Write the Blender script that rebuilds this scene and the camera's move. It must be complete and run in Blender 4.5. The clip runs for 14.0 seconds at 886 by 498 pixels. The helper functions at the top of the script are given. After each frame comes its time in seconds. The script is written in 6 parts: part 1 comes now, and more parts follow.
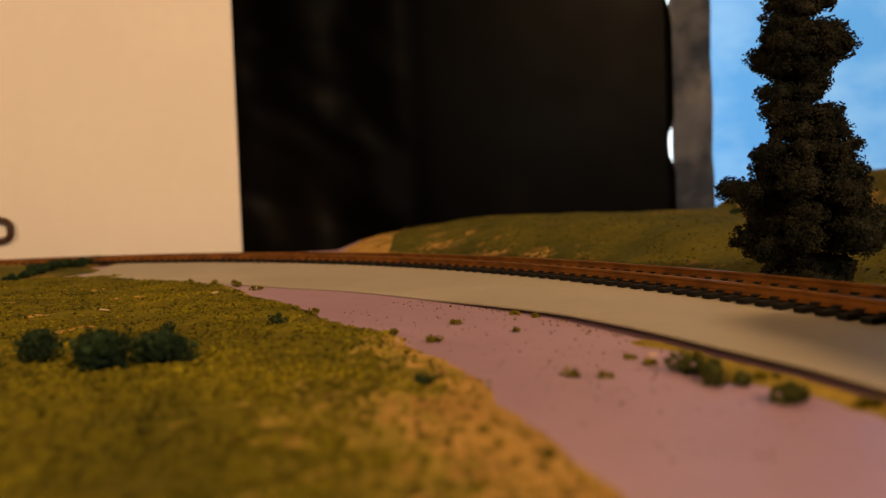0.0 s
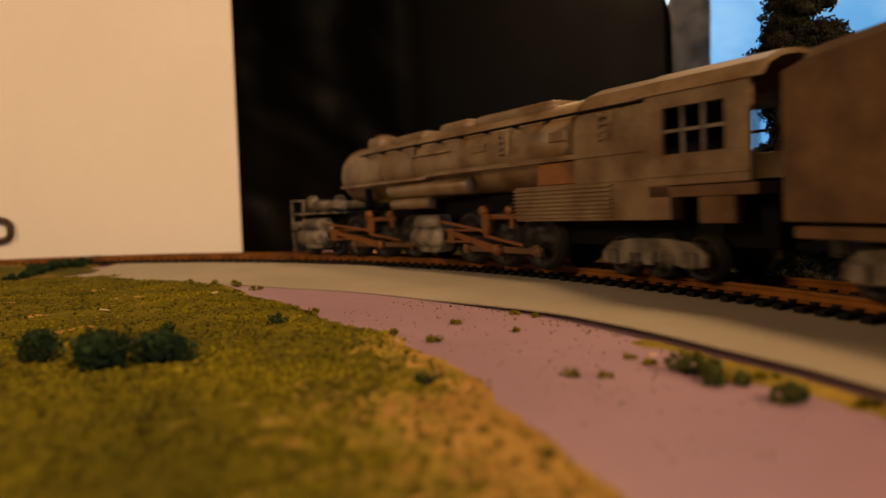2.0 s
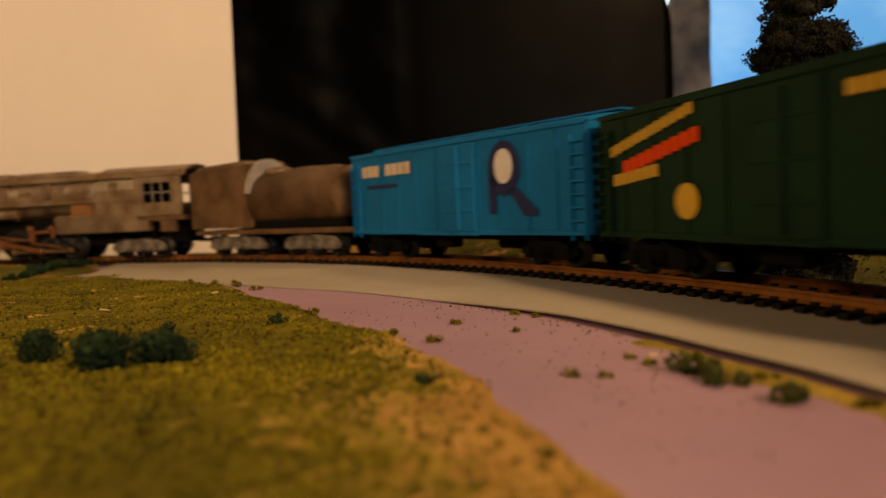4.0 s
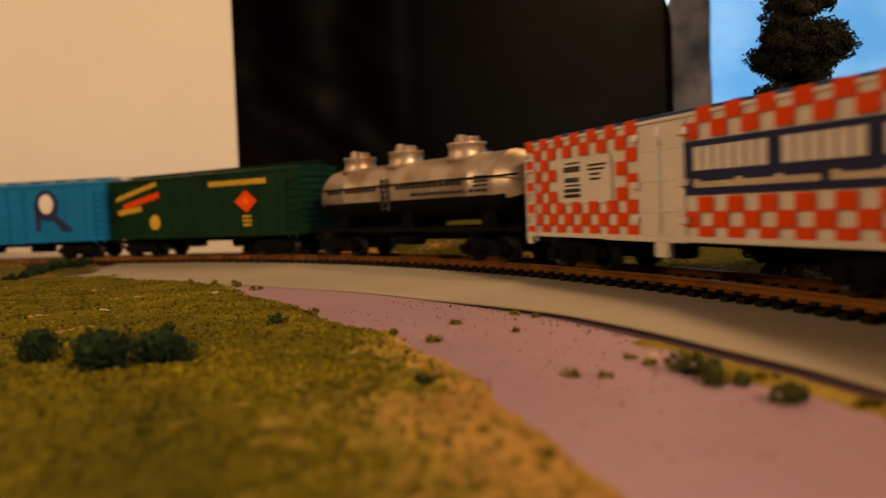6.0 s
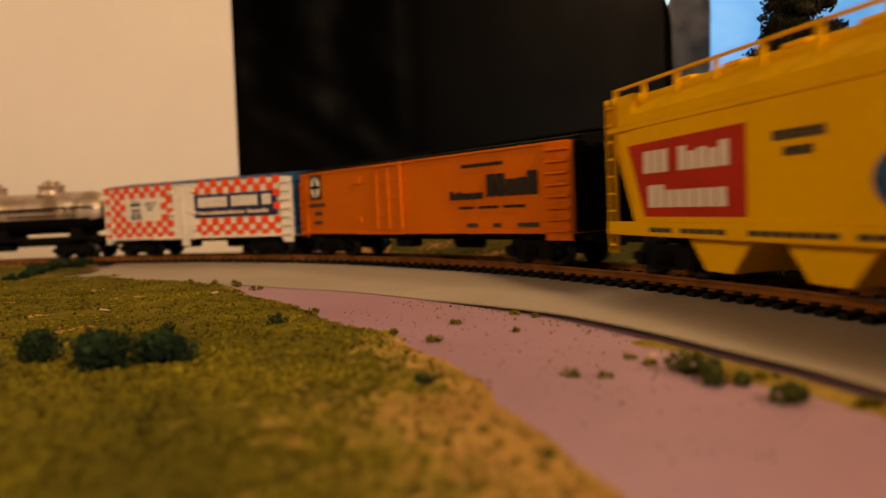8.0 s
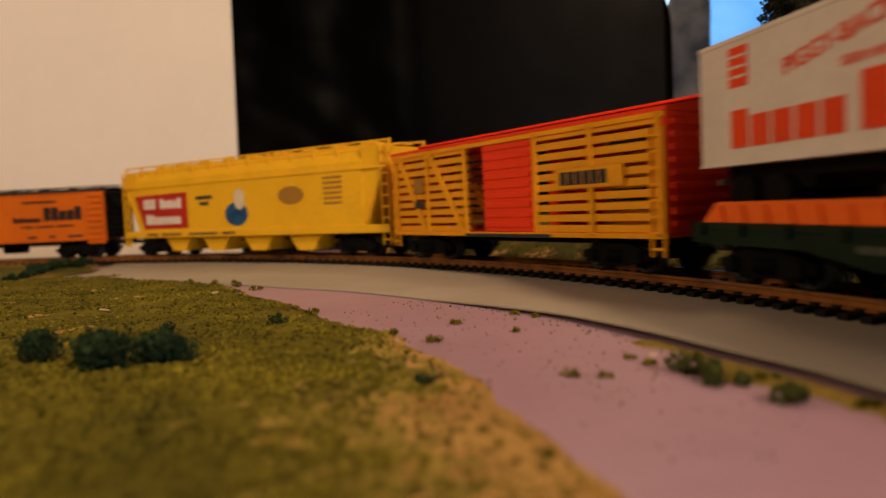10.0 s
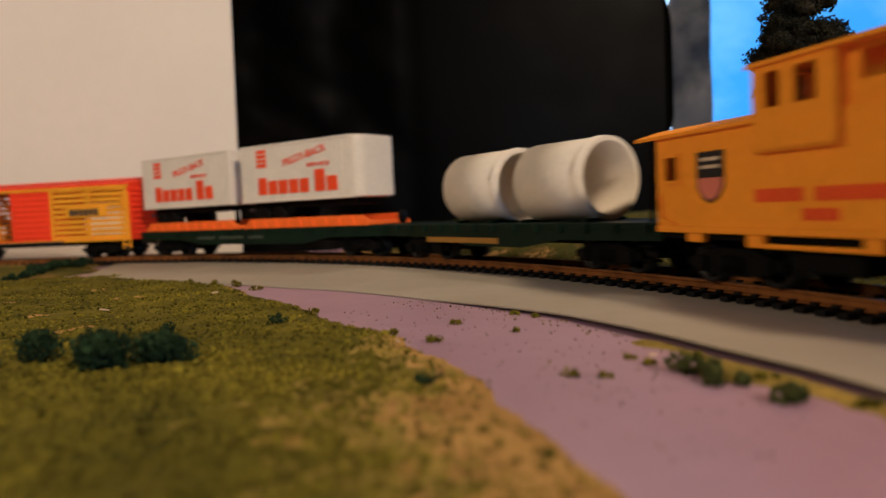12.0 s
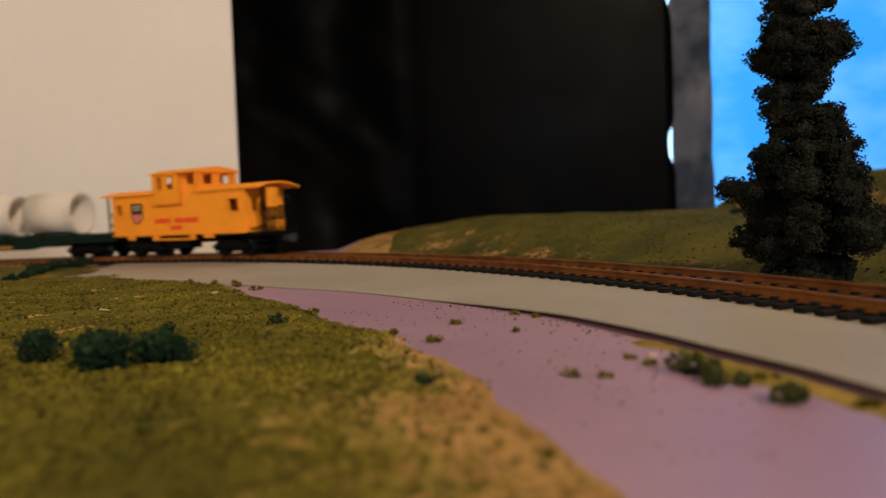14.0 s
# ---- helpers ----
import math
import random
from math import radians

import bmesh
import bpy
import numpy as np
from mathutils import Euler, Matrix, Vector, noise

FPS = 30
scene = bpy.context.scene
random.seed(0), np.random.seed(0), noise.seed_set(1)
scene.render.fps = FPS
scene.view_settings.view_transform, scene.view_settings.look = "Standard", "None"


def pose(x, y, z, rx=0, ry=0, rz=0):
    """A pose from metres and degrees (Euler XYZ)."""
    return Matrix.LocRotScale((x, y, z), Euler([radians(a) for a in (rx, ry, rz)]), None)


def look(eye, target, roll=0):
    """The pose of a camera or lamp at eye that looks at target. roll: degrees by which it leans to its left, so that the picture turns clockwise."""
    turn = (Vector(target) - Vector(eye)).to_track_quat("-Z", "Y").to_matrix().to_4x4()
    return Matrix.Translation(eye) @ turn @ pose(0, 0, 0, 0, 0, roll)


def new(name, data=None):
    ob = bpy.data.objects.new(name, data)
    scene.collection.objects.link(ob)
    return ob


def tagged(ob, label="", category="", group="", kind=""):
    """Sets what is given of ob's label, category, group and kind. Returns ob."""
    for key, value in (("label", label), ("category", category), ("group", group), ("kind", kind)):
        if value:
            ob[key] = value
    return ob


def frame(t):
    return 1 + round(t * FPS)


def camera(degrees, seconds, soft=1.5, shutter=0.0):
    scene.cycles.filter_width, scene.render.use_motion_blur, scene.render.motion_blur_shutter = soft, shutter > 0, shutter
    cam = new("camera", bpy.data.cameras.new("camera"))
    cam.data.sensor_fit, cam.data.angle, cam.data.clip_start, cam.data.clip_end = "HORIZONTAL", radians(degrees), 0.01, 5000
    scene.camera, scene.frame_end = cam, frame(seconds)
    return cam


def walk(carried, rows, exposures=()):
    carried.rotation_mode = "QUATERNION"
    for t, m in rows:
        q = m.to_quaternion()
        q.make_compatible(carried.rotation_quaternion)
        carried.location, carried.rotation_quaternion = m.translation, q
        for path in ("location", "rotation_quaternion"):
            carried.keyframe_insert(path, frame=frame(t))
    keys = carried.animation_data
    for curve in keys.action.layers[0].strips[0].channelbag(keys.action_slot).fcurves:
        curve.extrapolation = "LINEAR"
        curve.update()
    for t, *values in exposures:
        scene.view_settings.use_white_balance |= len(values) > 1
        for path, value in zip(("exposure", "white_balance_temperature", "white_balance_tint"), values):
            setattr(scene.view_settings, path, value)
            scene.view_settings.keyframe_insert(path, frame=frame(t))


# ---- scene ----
cam = camera(63.9, 14.0, soft=1.5, shutter=0.5)
EYE = (0.0, 0.0, 0.02714)
CAMERA_POSE = pose(*EYE) @ pose(0, 0, 0, 90 - 3.444, 0, 0) @ pose(0, 0, 0, 0, 0, -2.71)
cam.data.dof.use_dof = True
cam.data.dof.focus_distance = 0.21
cam.data.dof.aperture_fstop = 14.5
walk(cam, [(0, CAMERA_POSE), (14.0, CAMERA_POSE)],
     exposures=[(0, 0.0, 6850, 10), (8.2, 0.0, 6600, 10), (10.3, 0.0, 5250, 8), (11.0, 0.0, 4800, 6), (14.0, 0.0, 4780, 4)])

# ---- world and lamps ----
world = bpy.data.worlds.new("room_dark")
world.use_nodes = True
world.node_tree.nodes["Background"].inputs[0].default_value = (0.5, 0.42, 0.35, 1)
world.node_tree.nodes["Background"].inputs[1].default_value = 0.006
scene.world = world


def area_lamp(name, eye, target, size, watts, colour, spread=180):
    data = bpy.data.lights.new(name, "AREA")
    data.shape, data.size, data.energy, data.color = "DISK", size, watts, colour
    data.spread = math.radians(spread)
    ob = new(name, data)
    ob.matrix_world = look(eye, target)
    return ob


# the key is a warm room lamp behind and to the right of the camera; daylight comes from a window; two unseen fills are
# added
area_lamp("room_lamp", (0.65, -0.80, 0.74), (0.0, 0.25, 0.0), 0.13, 17.0, (1.0, 0.62, 0.31))
# added fill lights without a known source: weak over the far side, narrowed at left
area_lamp("far_fill", (0.15, 0.69, 0.70), (0.03, 0.22, 0.0), 0.17, 1.5, (1.0, 0.63, 0.31))
area_lamp("left_fill", (-0.66, -0.06, 0.36), (0.0, 0.28, 0.06), 0.2, 1.5, (1.0, 0.66, 0.36), 150)
area_lamp("window_light", (0.45, -1.05, 0.32), (0.08, 0.2, 0.02), 0.35, 2.2, (0.72, 0.86, 1.0))

# ---- materials ----
MM = 0.001


def material(name, colour, rough=0.6, metal=0.0, vary=0.15, scale=60.0, bump=0.0, bump_scale=400.0,
             second=None, spread=(0.4, 0.6), emit=0.0, fine=0.08, coat=0.0, spec=0.25, island=0.0):
    """Base colour with a coarse and a fine variation, and a fine relief. scale: noise cells per metre."""
    m = bpy.data.materials.new(name)
    m.use_nodes = True
    nt = m.node_tree
    b = nt.nodes["Principled BSDF"]
    b.inputs["Roughness"].default_value = rough
    b.inputs["Metallic"].default_value = metal
    b.inputs["Coat Weight"].default_value = coat
    tc = nt.nodes.new("ShaderNodeTexCoord")

    def noise_node(sc, detail=4):
        n = nt.nodes.new("ShaderNodeTexNoise")
        n.inputs["Scale"].default_value = sc
        n.inputs["Detail"].default_value = detail
        nt.links.new(tc.outputs["Object"], n.inputs["Vector"])
        return n

    def ramp(src, lo, hi, a, c):
        r = nt.nodes.new("ShaderNodeValToRGB")
        r.color_ramp.elements[0].position, r.color_ramp.elements[1].position = lo, hi
        r.color_ramp.elements[0].color, r.color_ramp.elements[1].color = (*a, 1), (*c, 1)
        nt.links.new(src, r.inputs[0])
        return r

    two = second or tuple(min(1, x * (1 - vary)) for x in colour)
    r1 = ramp(noise_node(scale).outputs["Fac"], spread[0], spread[1], colour, two)
    f = ramp(noise_node(scale * 11).outputs["Fac"], 0.3, 0.7, (1 - fine,) * 3, (1, 1, 1))
    mix = nt.nodes.new("ShaderNodeMix")
    mix.data_type, mix.blend_type = "RGBA", "MULTIPLY"
    mix.inputs[0].default_value = 1.0
    nt.links.new(r1.outputs[0], mix.inputs[6])
    nt.links.new(f.outputs[0], mix.inputs[7])
    b.inputs["Specular IOR Level"].default_value = spec
    out = mix.outputs[2]
    if island:
        geo = nt.nodes.new("ShaderNodeNewGeometry")
        ri = ramp(geo.outputs["Random Per Island"], 0.0, 1.0, (1 - island,) * 3, (1 + island,) * 3)
        m2 = nt.nodes.new("ShaderNodeMix")
        m2.data_type, m2.blend_type = "RGBA", "MULTIPLY"
        m2.inputs[0].default_value = 1.0
        nt.links.new(out, m2.inputs[6])
        nt.links.new(ri.outputs[0], m2.inputs[7])
        out = m2.outputs[2]
    nt.links.new(out, b.inputs["Base Color"])
    rr = nt.nodes.new("ShaderNodeMapRange")
    rr.inputs[3].default_value, rr.inputs[4].default_value = max(0, rough - 0.1), min(1, rough + 0.1)
    nt.links.new(noise_node(scale * 3).outputs["Fac"], rr.inputs[0])
    nt.links.new(rr.outputs[0], b.inputs["Roughness"])
    if bump:
        bn = nt.nodes.new("ShaderNodeBump")
        bn.inputs["Strength"].default_value = bump
        bn.inputs["Distance"].default_value = 0.0006
        nt.links.new(noise_node(bump_scale, 6).outputs["Fac"], bn.inputs["Height"])
        nt.links.new(bn.outputs[0], b.inputs["Normal"])
    if emit:
        nt.links.new(mix.outputs[2], b.inputs["Emission Color"])
        b.inputs["Emission Strength"].default_value = emit
    return m


# foliage and ground
M_GRASS = material("grass_turf", (0.2, 0.161, 0.008), 0.95, scale=45, second=(0.1, 0.086, 0.006), bump=0.8, bump_scale=900, fine=0.35, spread=(0.35, 0.65), spec=0.1)
M_TUFT = material("turf_clumps", (0.215, 0.172, 0.009), 0.95, scale=40, second=(0.07, 0.064, 0.006), fine=0.3, spread=(0.35, 0.65), spec=0.1, island=0.75)
M_MOUND = material("dark_mound_turf", (0.13, 0.112, 0.014), 0.95, scale=45, second=(0.075, 0.073, 0.012), bump=0.8, bump_scale=900, fine=0.35, spread=(0.35, 0.65), spec=0.1)
M_MOUNDTUFT = material("dark_mound_clumps", (0.14, 0.118, 0.015), 0.95, scale=60, second=(0.065, 0.065, 0.012), fine=0.3, spread=(0.35, 0.65), spec=0.1, island=0.55)
M_SAND = material("sandy_earth", (0.54, 0.32, 0.085), 0.95, scale=70, second=(0.38, 0.215, 0.055), bump=0.6, bump_scale=1500, fine=0.25, spec=0.1)
M_DUST = material("sandy_turf", (0.27, 0.175, 0.04), 0.95, scale=70, second=(0.12, 0.095, 0.02), bump=0.8, bump_scale=1100, fine=0.35, spread=(0.35, 0.65), spec=0.1)
M_BUSH = material("dark_green_foam", (0.03, 0.055, 0.02), 0.95, scale=120, second=(0.011, 0.024, 0.012), fine=0.4, spec=0.1, island=0.5)
M_CLUMP = material("olive_green_foam", (0.1, 0.11, 0.028), 0.95, scale=300, second=(0.03, 0.042, 0.014), fine=0.4, spec=0.1, island=0.5)
M_RIM = material("sandy_grass", (0.47, 0.32, 0.06), 0.95, scale=60, second=(0.22, 0.17, 0.025), bump=0.8, bump_scale=1100, fine=0.35, spread=(0.35, 0.65), spec=0.1)
M_TREE = material("conifer_clumps", (0.034, 0.032, 0.02), 0.95, scale=110, second=(0.012, 0.0145, 0.01), fine=0.4, spec=0.1, island=0.6)
M_BARK = material("bark", (0.07, 0.045, 0.03), 0.9, scale=200)
M_FOAM = material("pink_foam_board", (0.42, 0.258, 0.355), 0.42, scale=14, spec=0.7, second=(0.37, 0.225, 0.315), bump=0.12, bump_scale=600, fine=0.06)
M_CARD = material("grey_card", (0.4, 0.35, 0.275), 0.6, scale=10, second=(0.34, 0.295, 0.225), bump=0.08, bump_scale=900, fine=0.05)
# near-black colour for the shade in the gap below the card
M_GAP_SHADE = material("gap_shade", (0.02, 0.014, 0.01), 0.9, scale=200)
M_RAIL = material("rusty_rail", (0.28, 0.105, 0.017), 0.5, metal=0.1, scale=150, second=(0.17, 0.06, 0.01), fine=0.2)
M_RAILTOP = material("rail_head_steel", (0.3, 0.14, 0.05), 0.45, metal=0.5, scale=150)
M_TIE = material("black_tie", (0.008, 0.0075, 0.0075), 0.6, scale=300, spec=0.12)
# room
M_PANEL = material("white_board", (0.88, 0.82, 0.735), 0.8, scale=8, vary=0.03, fine=0.02, bump=0.05, bump_scale=250)
M_BLACK = material("black_plastic_sheet", (0.0075, 0.006, 0.0046), 0.42, scale=6, second=(0.0015, 0.0014, 0.0013), spread=(0.28, 0.48), spec=0.035)
M_GREYSHEET = material("grey_plastic_sheet", (0.12, 0.13, 0.16), 0.45, scale=14, second=(0.03, 0.04, 0.065), spread=(0.42, 0.58), spec=0.12)
M_WALL = material("room_paint", (0.2, 0.15, 0.11), 0.9, scale=3, vary=0.05)
M_GLOW = material("daylit_pane", (0.8, 0.92, 1.0), 0.9, scale=5, vary=0.0, emit=2.2)


# ---- building helpers (millimetres) ----
def part(name, bm, mat, parent=None, label="", m=None, smooth=False):
    """One mesh object out of a bmesh in millimetres, under its parent."""
    mats = mat if isinstance(mat, (list, tuple)) else [mat]
    me = bpy.data.meshes.new(name)
    bmesh.ops.scale(bm, vec=(MM, MM, MM), verts=bm.verts)
    if smooth:
        for f in bm.faces:
            f.smooth = True
    bm.to_mesh(me)
    bm.free()
    for x in mats:
        me.materials.append(x)
    ob = new(name, me)
    if parent:
        ob.parent = parent
    if m is not None:
        ob.matrix_basis = m
    if label:
        tagged(ob, label)
    return ob


def box(x0, x1, y0, y1, z0, z1, bevel=0.0, bm=None, mat=0):
    bm = bm or bmesh.new()
    n0 = len(bm.faces)
    vs = [bm.verts.new((x, y, z)) for z in (z0, z1) for y in (y0, y1) for x in (x0, x1)]
    fs = [bm.faces.new([vs[i] for i in q]) for q in
          ((0, 2, 3, 1), (4, 5, 7, 6), (0, 1, 5, 4), (2, 6, 7, 3), (0, 4, 6, 2), (1, 3, 7, 5))]
    for f in fs:
        f.material_index = mat
    if bevel:
        es = list({e for f in fs for e in f.edges})
        bmesh.ops.bevel(bm, geom=es, offset=bevel, segments=2, affect="EDGES", profile=0.5, material=mat)
    return bm


def tube(profile, axis="x", n=20, bm=None, mat=0, at=(0, 0, 0), caps=True):
    """A body of revolution: profile of (position along the axis, radius)."""
    bm = bm or bmesh.new()
    rings = []
    for a, r in profile:
        ring = []
        for i in range(n):
            c, s = math.cos(2 * math.pi * i / n) * r, math.sin(2 * math.pi * i / n) * r
            v = {"x": (a, c, s), "y": (c, a, s), "z": (c, s, a)}[axis]
            ring.append(bm.verts.new((v[0] + at[0], v[1] + at[1], v[2] + at[2])))
        rings.append(ring)
    fs = []
    for p, q in zip(rings, rings[1:]):
        for i in range(n):
            fs.append(bm.faces.new((p[i], p[(i + 1) % n], q[(i + 1) % n], q[i])))
    if caps:
        fs += [bm.faces.new(rings[0]), bm.faces.new(rings[-1])]
    for f in fs:
        f.material_index = mat
        f.smooth = True
    bmesh.ops.recalc_face_normals(bm, faces=fs)
    return bm


def extrude_outline(pts, y0, y1, bm=None, mat=0, plane="xz"):
    """A prism: outline in the x-z (or y-z, x-y) plane, drawn out along the third axis."""
    bm = bm or bmesh.new()

    def at(p, d):
        return {"xz": (p[0], d, p[1]), "yz": (d, p[0], p[1]), "xy": (p[0], p[1], d)}[plane]

    a = [bm.verts.new(at(p, y0)) for p in pts]
    b = [bm.verts.new(at(p, y1)) for p in pts]
    fs = [bm.faces.new(a), bm.faces.new(list(reversed(b)))]
    n = len(pts)
    for i in range(n):
        fs.append(bm.faces.new((a[(i + 1) % n], a[i], b[i], b[(i + 1) % n])))
    for f in fs:
        f.material_index = mat
    bmesh.ops.recalc_face_normals(bm, faces=fs)
    return bm


def thing(name, label, category, group="", m=None, kind=""):
    ob = new(name)
    ob.empty_display_size = 0.01
    if m is not None:
        ob.matrix_basis = m
    return tagged(ob, label, category, group, kind)


# ---- the line of the track ----
RAIL_Z = 5.6
TRACK = np.linspace(-2500, 2300, 9601)
_w, _sa = 50.0, 80.8
# gentle curve in front of the board's middle, straights beside it, tight ends far behind
_bend = np.where(TRACK < -330, 0.0, 0.0020353) + 0.00047152 / (1 + np.exp(-(TRACK - _sa) / _w))
_bend = np.where(TRACK < -330, 0.0, _bend)
_bend = np.where((TRACK > 720) & (TRACK < 1500), 0.0, _bend)
_bend = np.where(TRACK < -1050, 0.0025, _bend)
_turn = np.cumsum(_bend) * (TRACK[1] - TRACK[0])
_turn += math.radians(134.16) - float(np.interp(0.0, TRACK, _turn))
_dx, _dy = np.cos(_turn), np.sin(_turn)
_ds = TRACK[1] - TRACK[0]
_px = np.concatenate([[0], np.cumsum((_dx[1:] + _dx[:-1]) / 2 * _ds)])
_py = np.concatenate([[0], np.cumsum((_dy[1:] + _dy[:-1]) / 2 * _ds)])
_i0 = int(np.argmin(abs(TRACK)))
_px, _py = _px - _px[_i0] - 26.0, _py - _py[_i0] + 334.0


def on_track(s, off=0.0):
    """The place at s along the track, off millimetres to its inner side, with its heading in radians."""
    h = float(np.interp(s, TRACK, _turn))
    return (float(np.interp(s, TRACK, _px)) - math.sin(h) * off,
            float(np.interp(s, TRACK, _py)) + math.cos(h) * off, h)


def ribbon(s0, s1, step, section, bm=None, mat=0):
    """Sweeps a closed section of (offset, height) along the track."""
    bm = bm or bmesh.new()
    n = max(2, int((s1 - s0) / step) + 1)
    rings = []
    for k in range(n):
        s = s0 + (s1 - s0) * k / (n - 1)
        sec = section(s) if callable(section) else section
        rings.append([bm.verts.new((*on_track(s, o)[:2], z)) for o, z in sec])
    m = len(rings[0])
    fs = []
    for p, q in zip(rings, rings[1:]):
        for i in range(m):
            fs.append(bm.faces.new((p[i], p[(i + 1) % m], q[(i + 1) % m], q[i])))
    fs += [bm.faces.new(rings[0]), bm.faces.new(rings[-1])]
    for f in fs:
        f.material_index = mat
    bmesh.ops.recalc_face_normals(bm, faces=fs)
    return bm


# ---- room shell ----
def room():
    for name, dims in (("wall_north", (-1600, 2200, 1500, 1600, -800, 1700)), ("wall_south", (-1600, 2200, -2000, -1900, -800, 1700)),
                       ("wall_west", (-1700, -1600, -2000, 1600, -800, 1700)), ("wall_east", (2200, 2300, -2000, 1600, -800, 1700)),
                       ("floor", (-1700, 2300, -2000, 1600, -900, -800)), ("ceiling", (-1700, 2300, -2000, 1600, 1700, 1800))):
        tagged(part(name, box(*dims), M_WALL), "plain painted room surface in warm beige", name.split("_")[0], kind="structure")


room()


# ---- layout base: pink foam board ----
def foam_board():
    bm = extrude_outline([(-1000, -1750), (900, -1750), (900, 640), (-74, 640), (-74, 494), (-1000, 494)], -50, 0, None, 0, "xy")
    tagged(part("ground", bm, M_FOAM), "pink insulation foam board carrying the model railway", "foam board", kind="structure")


foam_board()


def fbm(x, y, s, o=4):
    return noise.fractal(Vector((x * s, y * s, 3.7)), 1.0, 2.0, o)


# grass sheet whose edge follows a smooth curve across the board
def grass_edge_x(y):
    ys = [-120, 40, 61, 78, 95, 117, 141, 170, 197, 221, 268, 300, 330]
    xs = [60, 24, 17, 13, 10, 5, -7, -23, -36, -51, -80, -108, -150]
    return float(np.interp(y, ys, xs))


def sheet_grid(name, x0, x1, y0, y1, step, height, mats, pick, label, category, keep=lambda x, y: True):
    """A lumpy ground sheet over the board."""
    bm = bmesh.new()
    nx, ny = int((x1 - x0) / step) + 1, int((y1 - y0) / step) + 1
    grid = {}
    for j in range(ny):
        for i in range(nx):
            x, y = x0 + i * step, y0 + j * step
            grid[i, j] = (x, y)
    verts = {}

    def vert(i, j):
        if (i, j) not in verts:
            x, y = grid[i, j]
            verts[i, j] = bm.verts.new((x, y, height(x, y)))
        return verts[i, j]

    for j in range(ny - 1):
        for i in range(nx - 1):
            x, y = grid[i, j]
            if keep(x, y):
                f = bm.faces.new((vert(i, j), vert(i + 1, j), vert(i + 1, j + 1), vert(i, j + 1)))
                f.smooth = True
                f.material_index = pick(x, y)
    return tagged(part(name, bm, mats), label, category, kind="structure")


def near_grass_height(x, y):
    d = grass_edge_x(y) + 4 * fbm(x, y, 0.06) - x
    if d < 0:
        return -0.8
    rise = min(1.0, d / 8.0)
    return -0.3 + 1.6 * rise + 0.7 * fbm(x, y, 0.05) * rise + 0.55 * fbm(x, y, 0.35) * rise


def near_grass_pick(x, y):
    d = grass_edge_x(y) - x
    width = 4 + 19 * min(1, max(0, (150 - y) / 65)) + 5 * fbm(x, y, 0.07)
    if ((x + 20) / 5.0) ** 2 + ((y - 77.5) / 2.2) ** 2 < 1 + 0.5 * fbm(x, y, 0.3):
        return 1
    v = d / width + 0.6 * fbm(x, y, 0.25) + 0.35 * fbm(x, y, 0.09)
    return 1 if v < 0.75 else 2 if v < 1.3 else 0


sheet_grid("grass_mat", -330, 70, -60, 345, 1.6, near_grass_height, [M_GRASS, M_SAND, M_RIM], near_grass_pick,
           "olive green scatter turf with a sandy bare rim", "grass", keep=lambda x, y: grass_edge_x(y) + 6 - x > 0)


# rising mounds behind the track
def mound_height(x, y):
    k = np.argmin((_px - x) ** 2 + (_py - y) ** 2)
    o = math.hypot(_px[k] - x, _py[k] - y)
    rise = min(1.0, max(0.0, (o - 22) / 75.0))
    rise = rise * rise * (3 - 2 * rise)
    top = np.interp(x, [-70, -30, 42, 140, 238, 268, 420], [0.5, 9.5, 16.5, 14.0, 13.5, 36, 42])
    return float(0.4 + top * rise + 1.6 * fbm(x, y, 0.02) * rise + 0.7 * fbm(x, y, 0.12) + 0.5 * fbm(x, y, 0.4))


def mound_pick(x, y):
    k = np.argmin((_px - x) ** 2 + (_py - y) ** 2)
    o = math.hypot(_px[k] - x, _py[k] - y)
    if x < -32:
        return 1
    v = fbm(x + 50, y, 0.05) + 0.4 * fbm(x, y, 0.3) + 0.4 * max(0, 1 - abs(o - 40) / 30)
    # less pale sand here, darkening the ground colour where the tree's shadow falls
    if 62 < x < 140:
        v -= 0.45
    if x > 215 and y > 330 and o < 140:
        v += 0.3
    return 1 if v > 0.8 else 2 if v > 0.42 else 0


def mound_keep(x, y):
    k = np.argmin((_px - x) ** 2 + (_py - y) ** 2)
    out = (x - _px[k]) * _dy[k] - (y - _py[k]) * _dx[k]
    return out > 20 and x > -62 + 4 * fbm(x, y, 0.1)


sheet_grid("grass_mound", -66, 420, 100, 620, 2.2, mound_height, [M_MOUND, M_SAND, M_DUST], mound_pick,
           "low grassy mound with sandy bare patches behind the track", "grass", keep=mound_keep)


# grey card under the track
def card_edge(s):
    return float(np.interp(s, [-400, -260, -240, -185, -137, -72, -40, 4, 60, 110, 160, 230], [46, 47.5, 49.5, 52, 59.5, 68.5, 76, 80.5, 84, 90, 100, 104]))


def card_lift(s):
    """The near edge stands off the board at one end and lies flat at the other."""
    return float(np.interp(s, [-400, -215, -160, -125, 300], [1.0, 1.0, 0.5, 0.08, 0.03]))


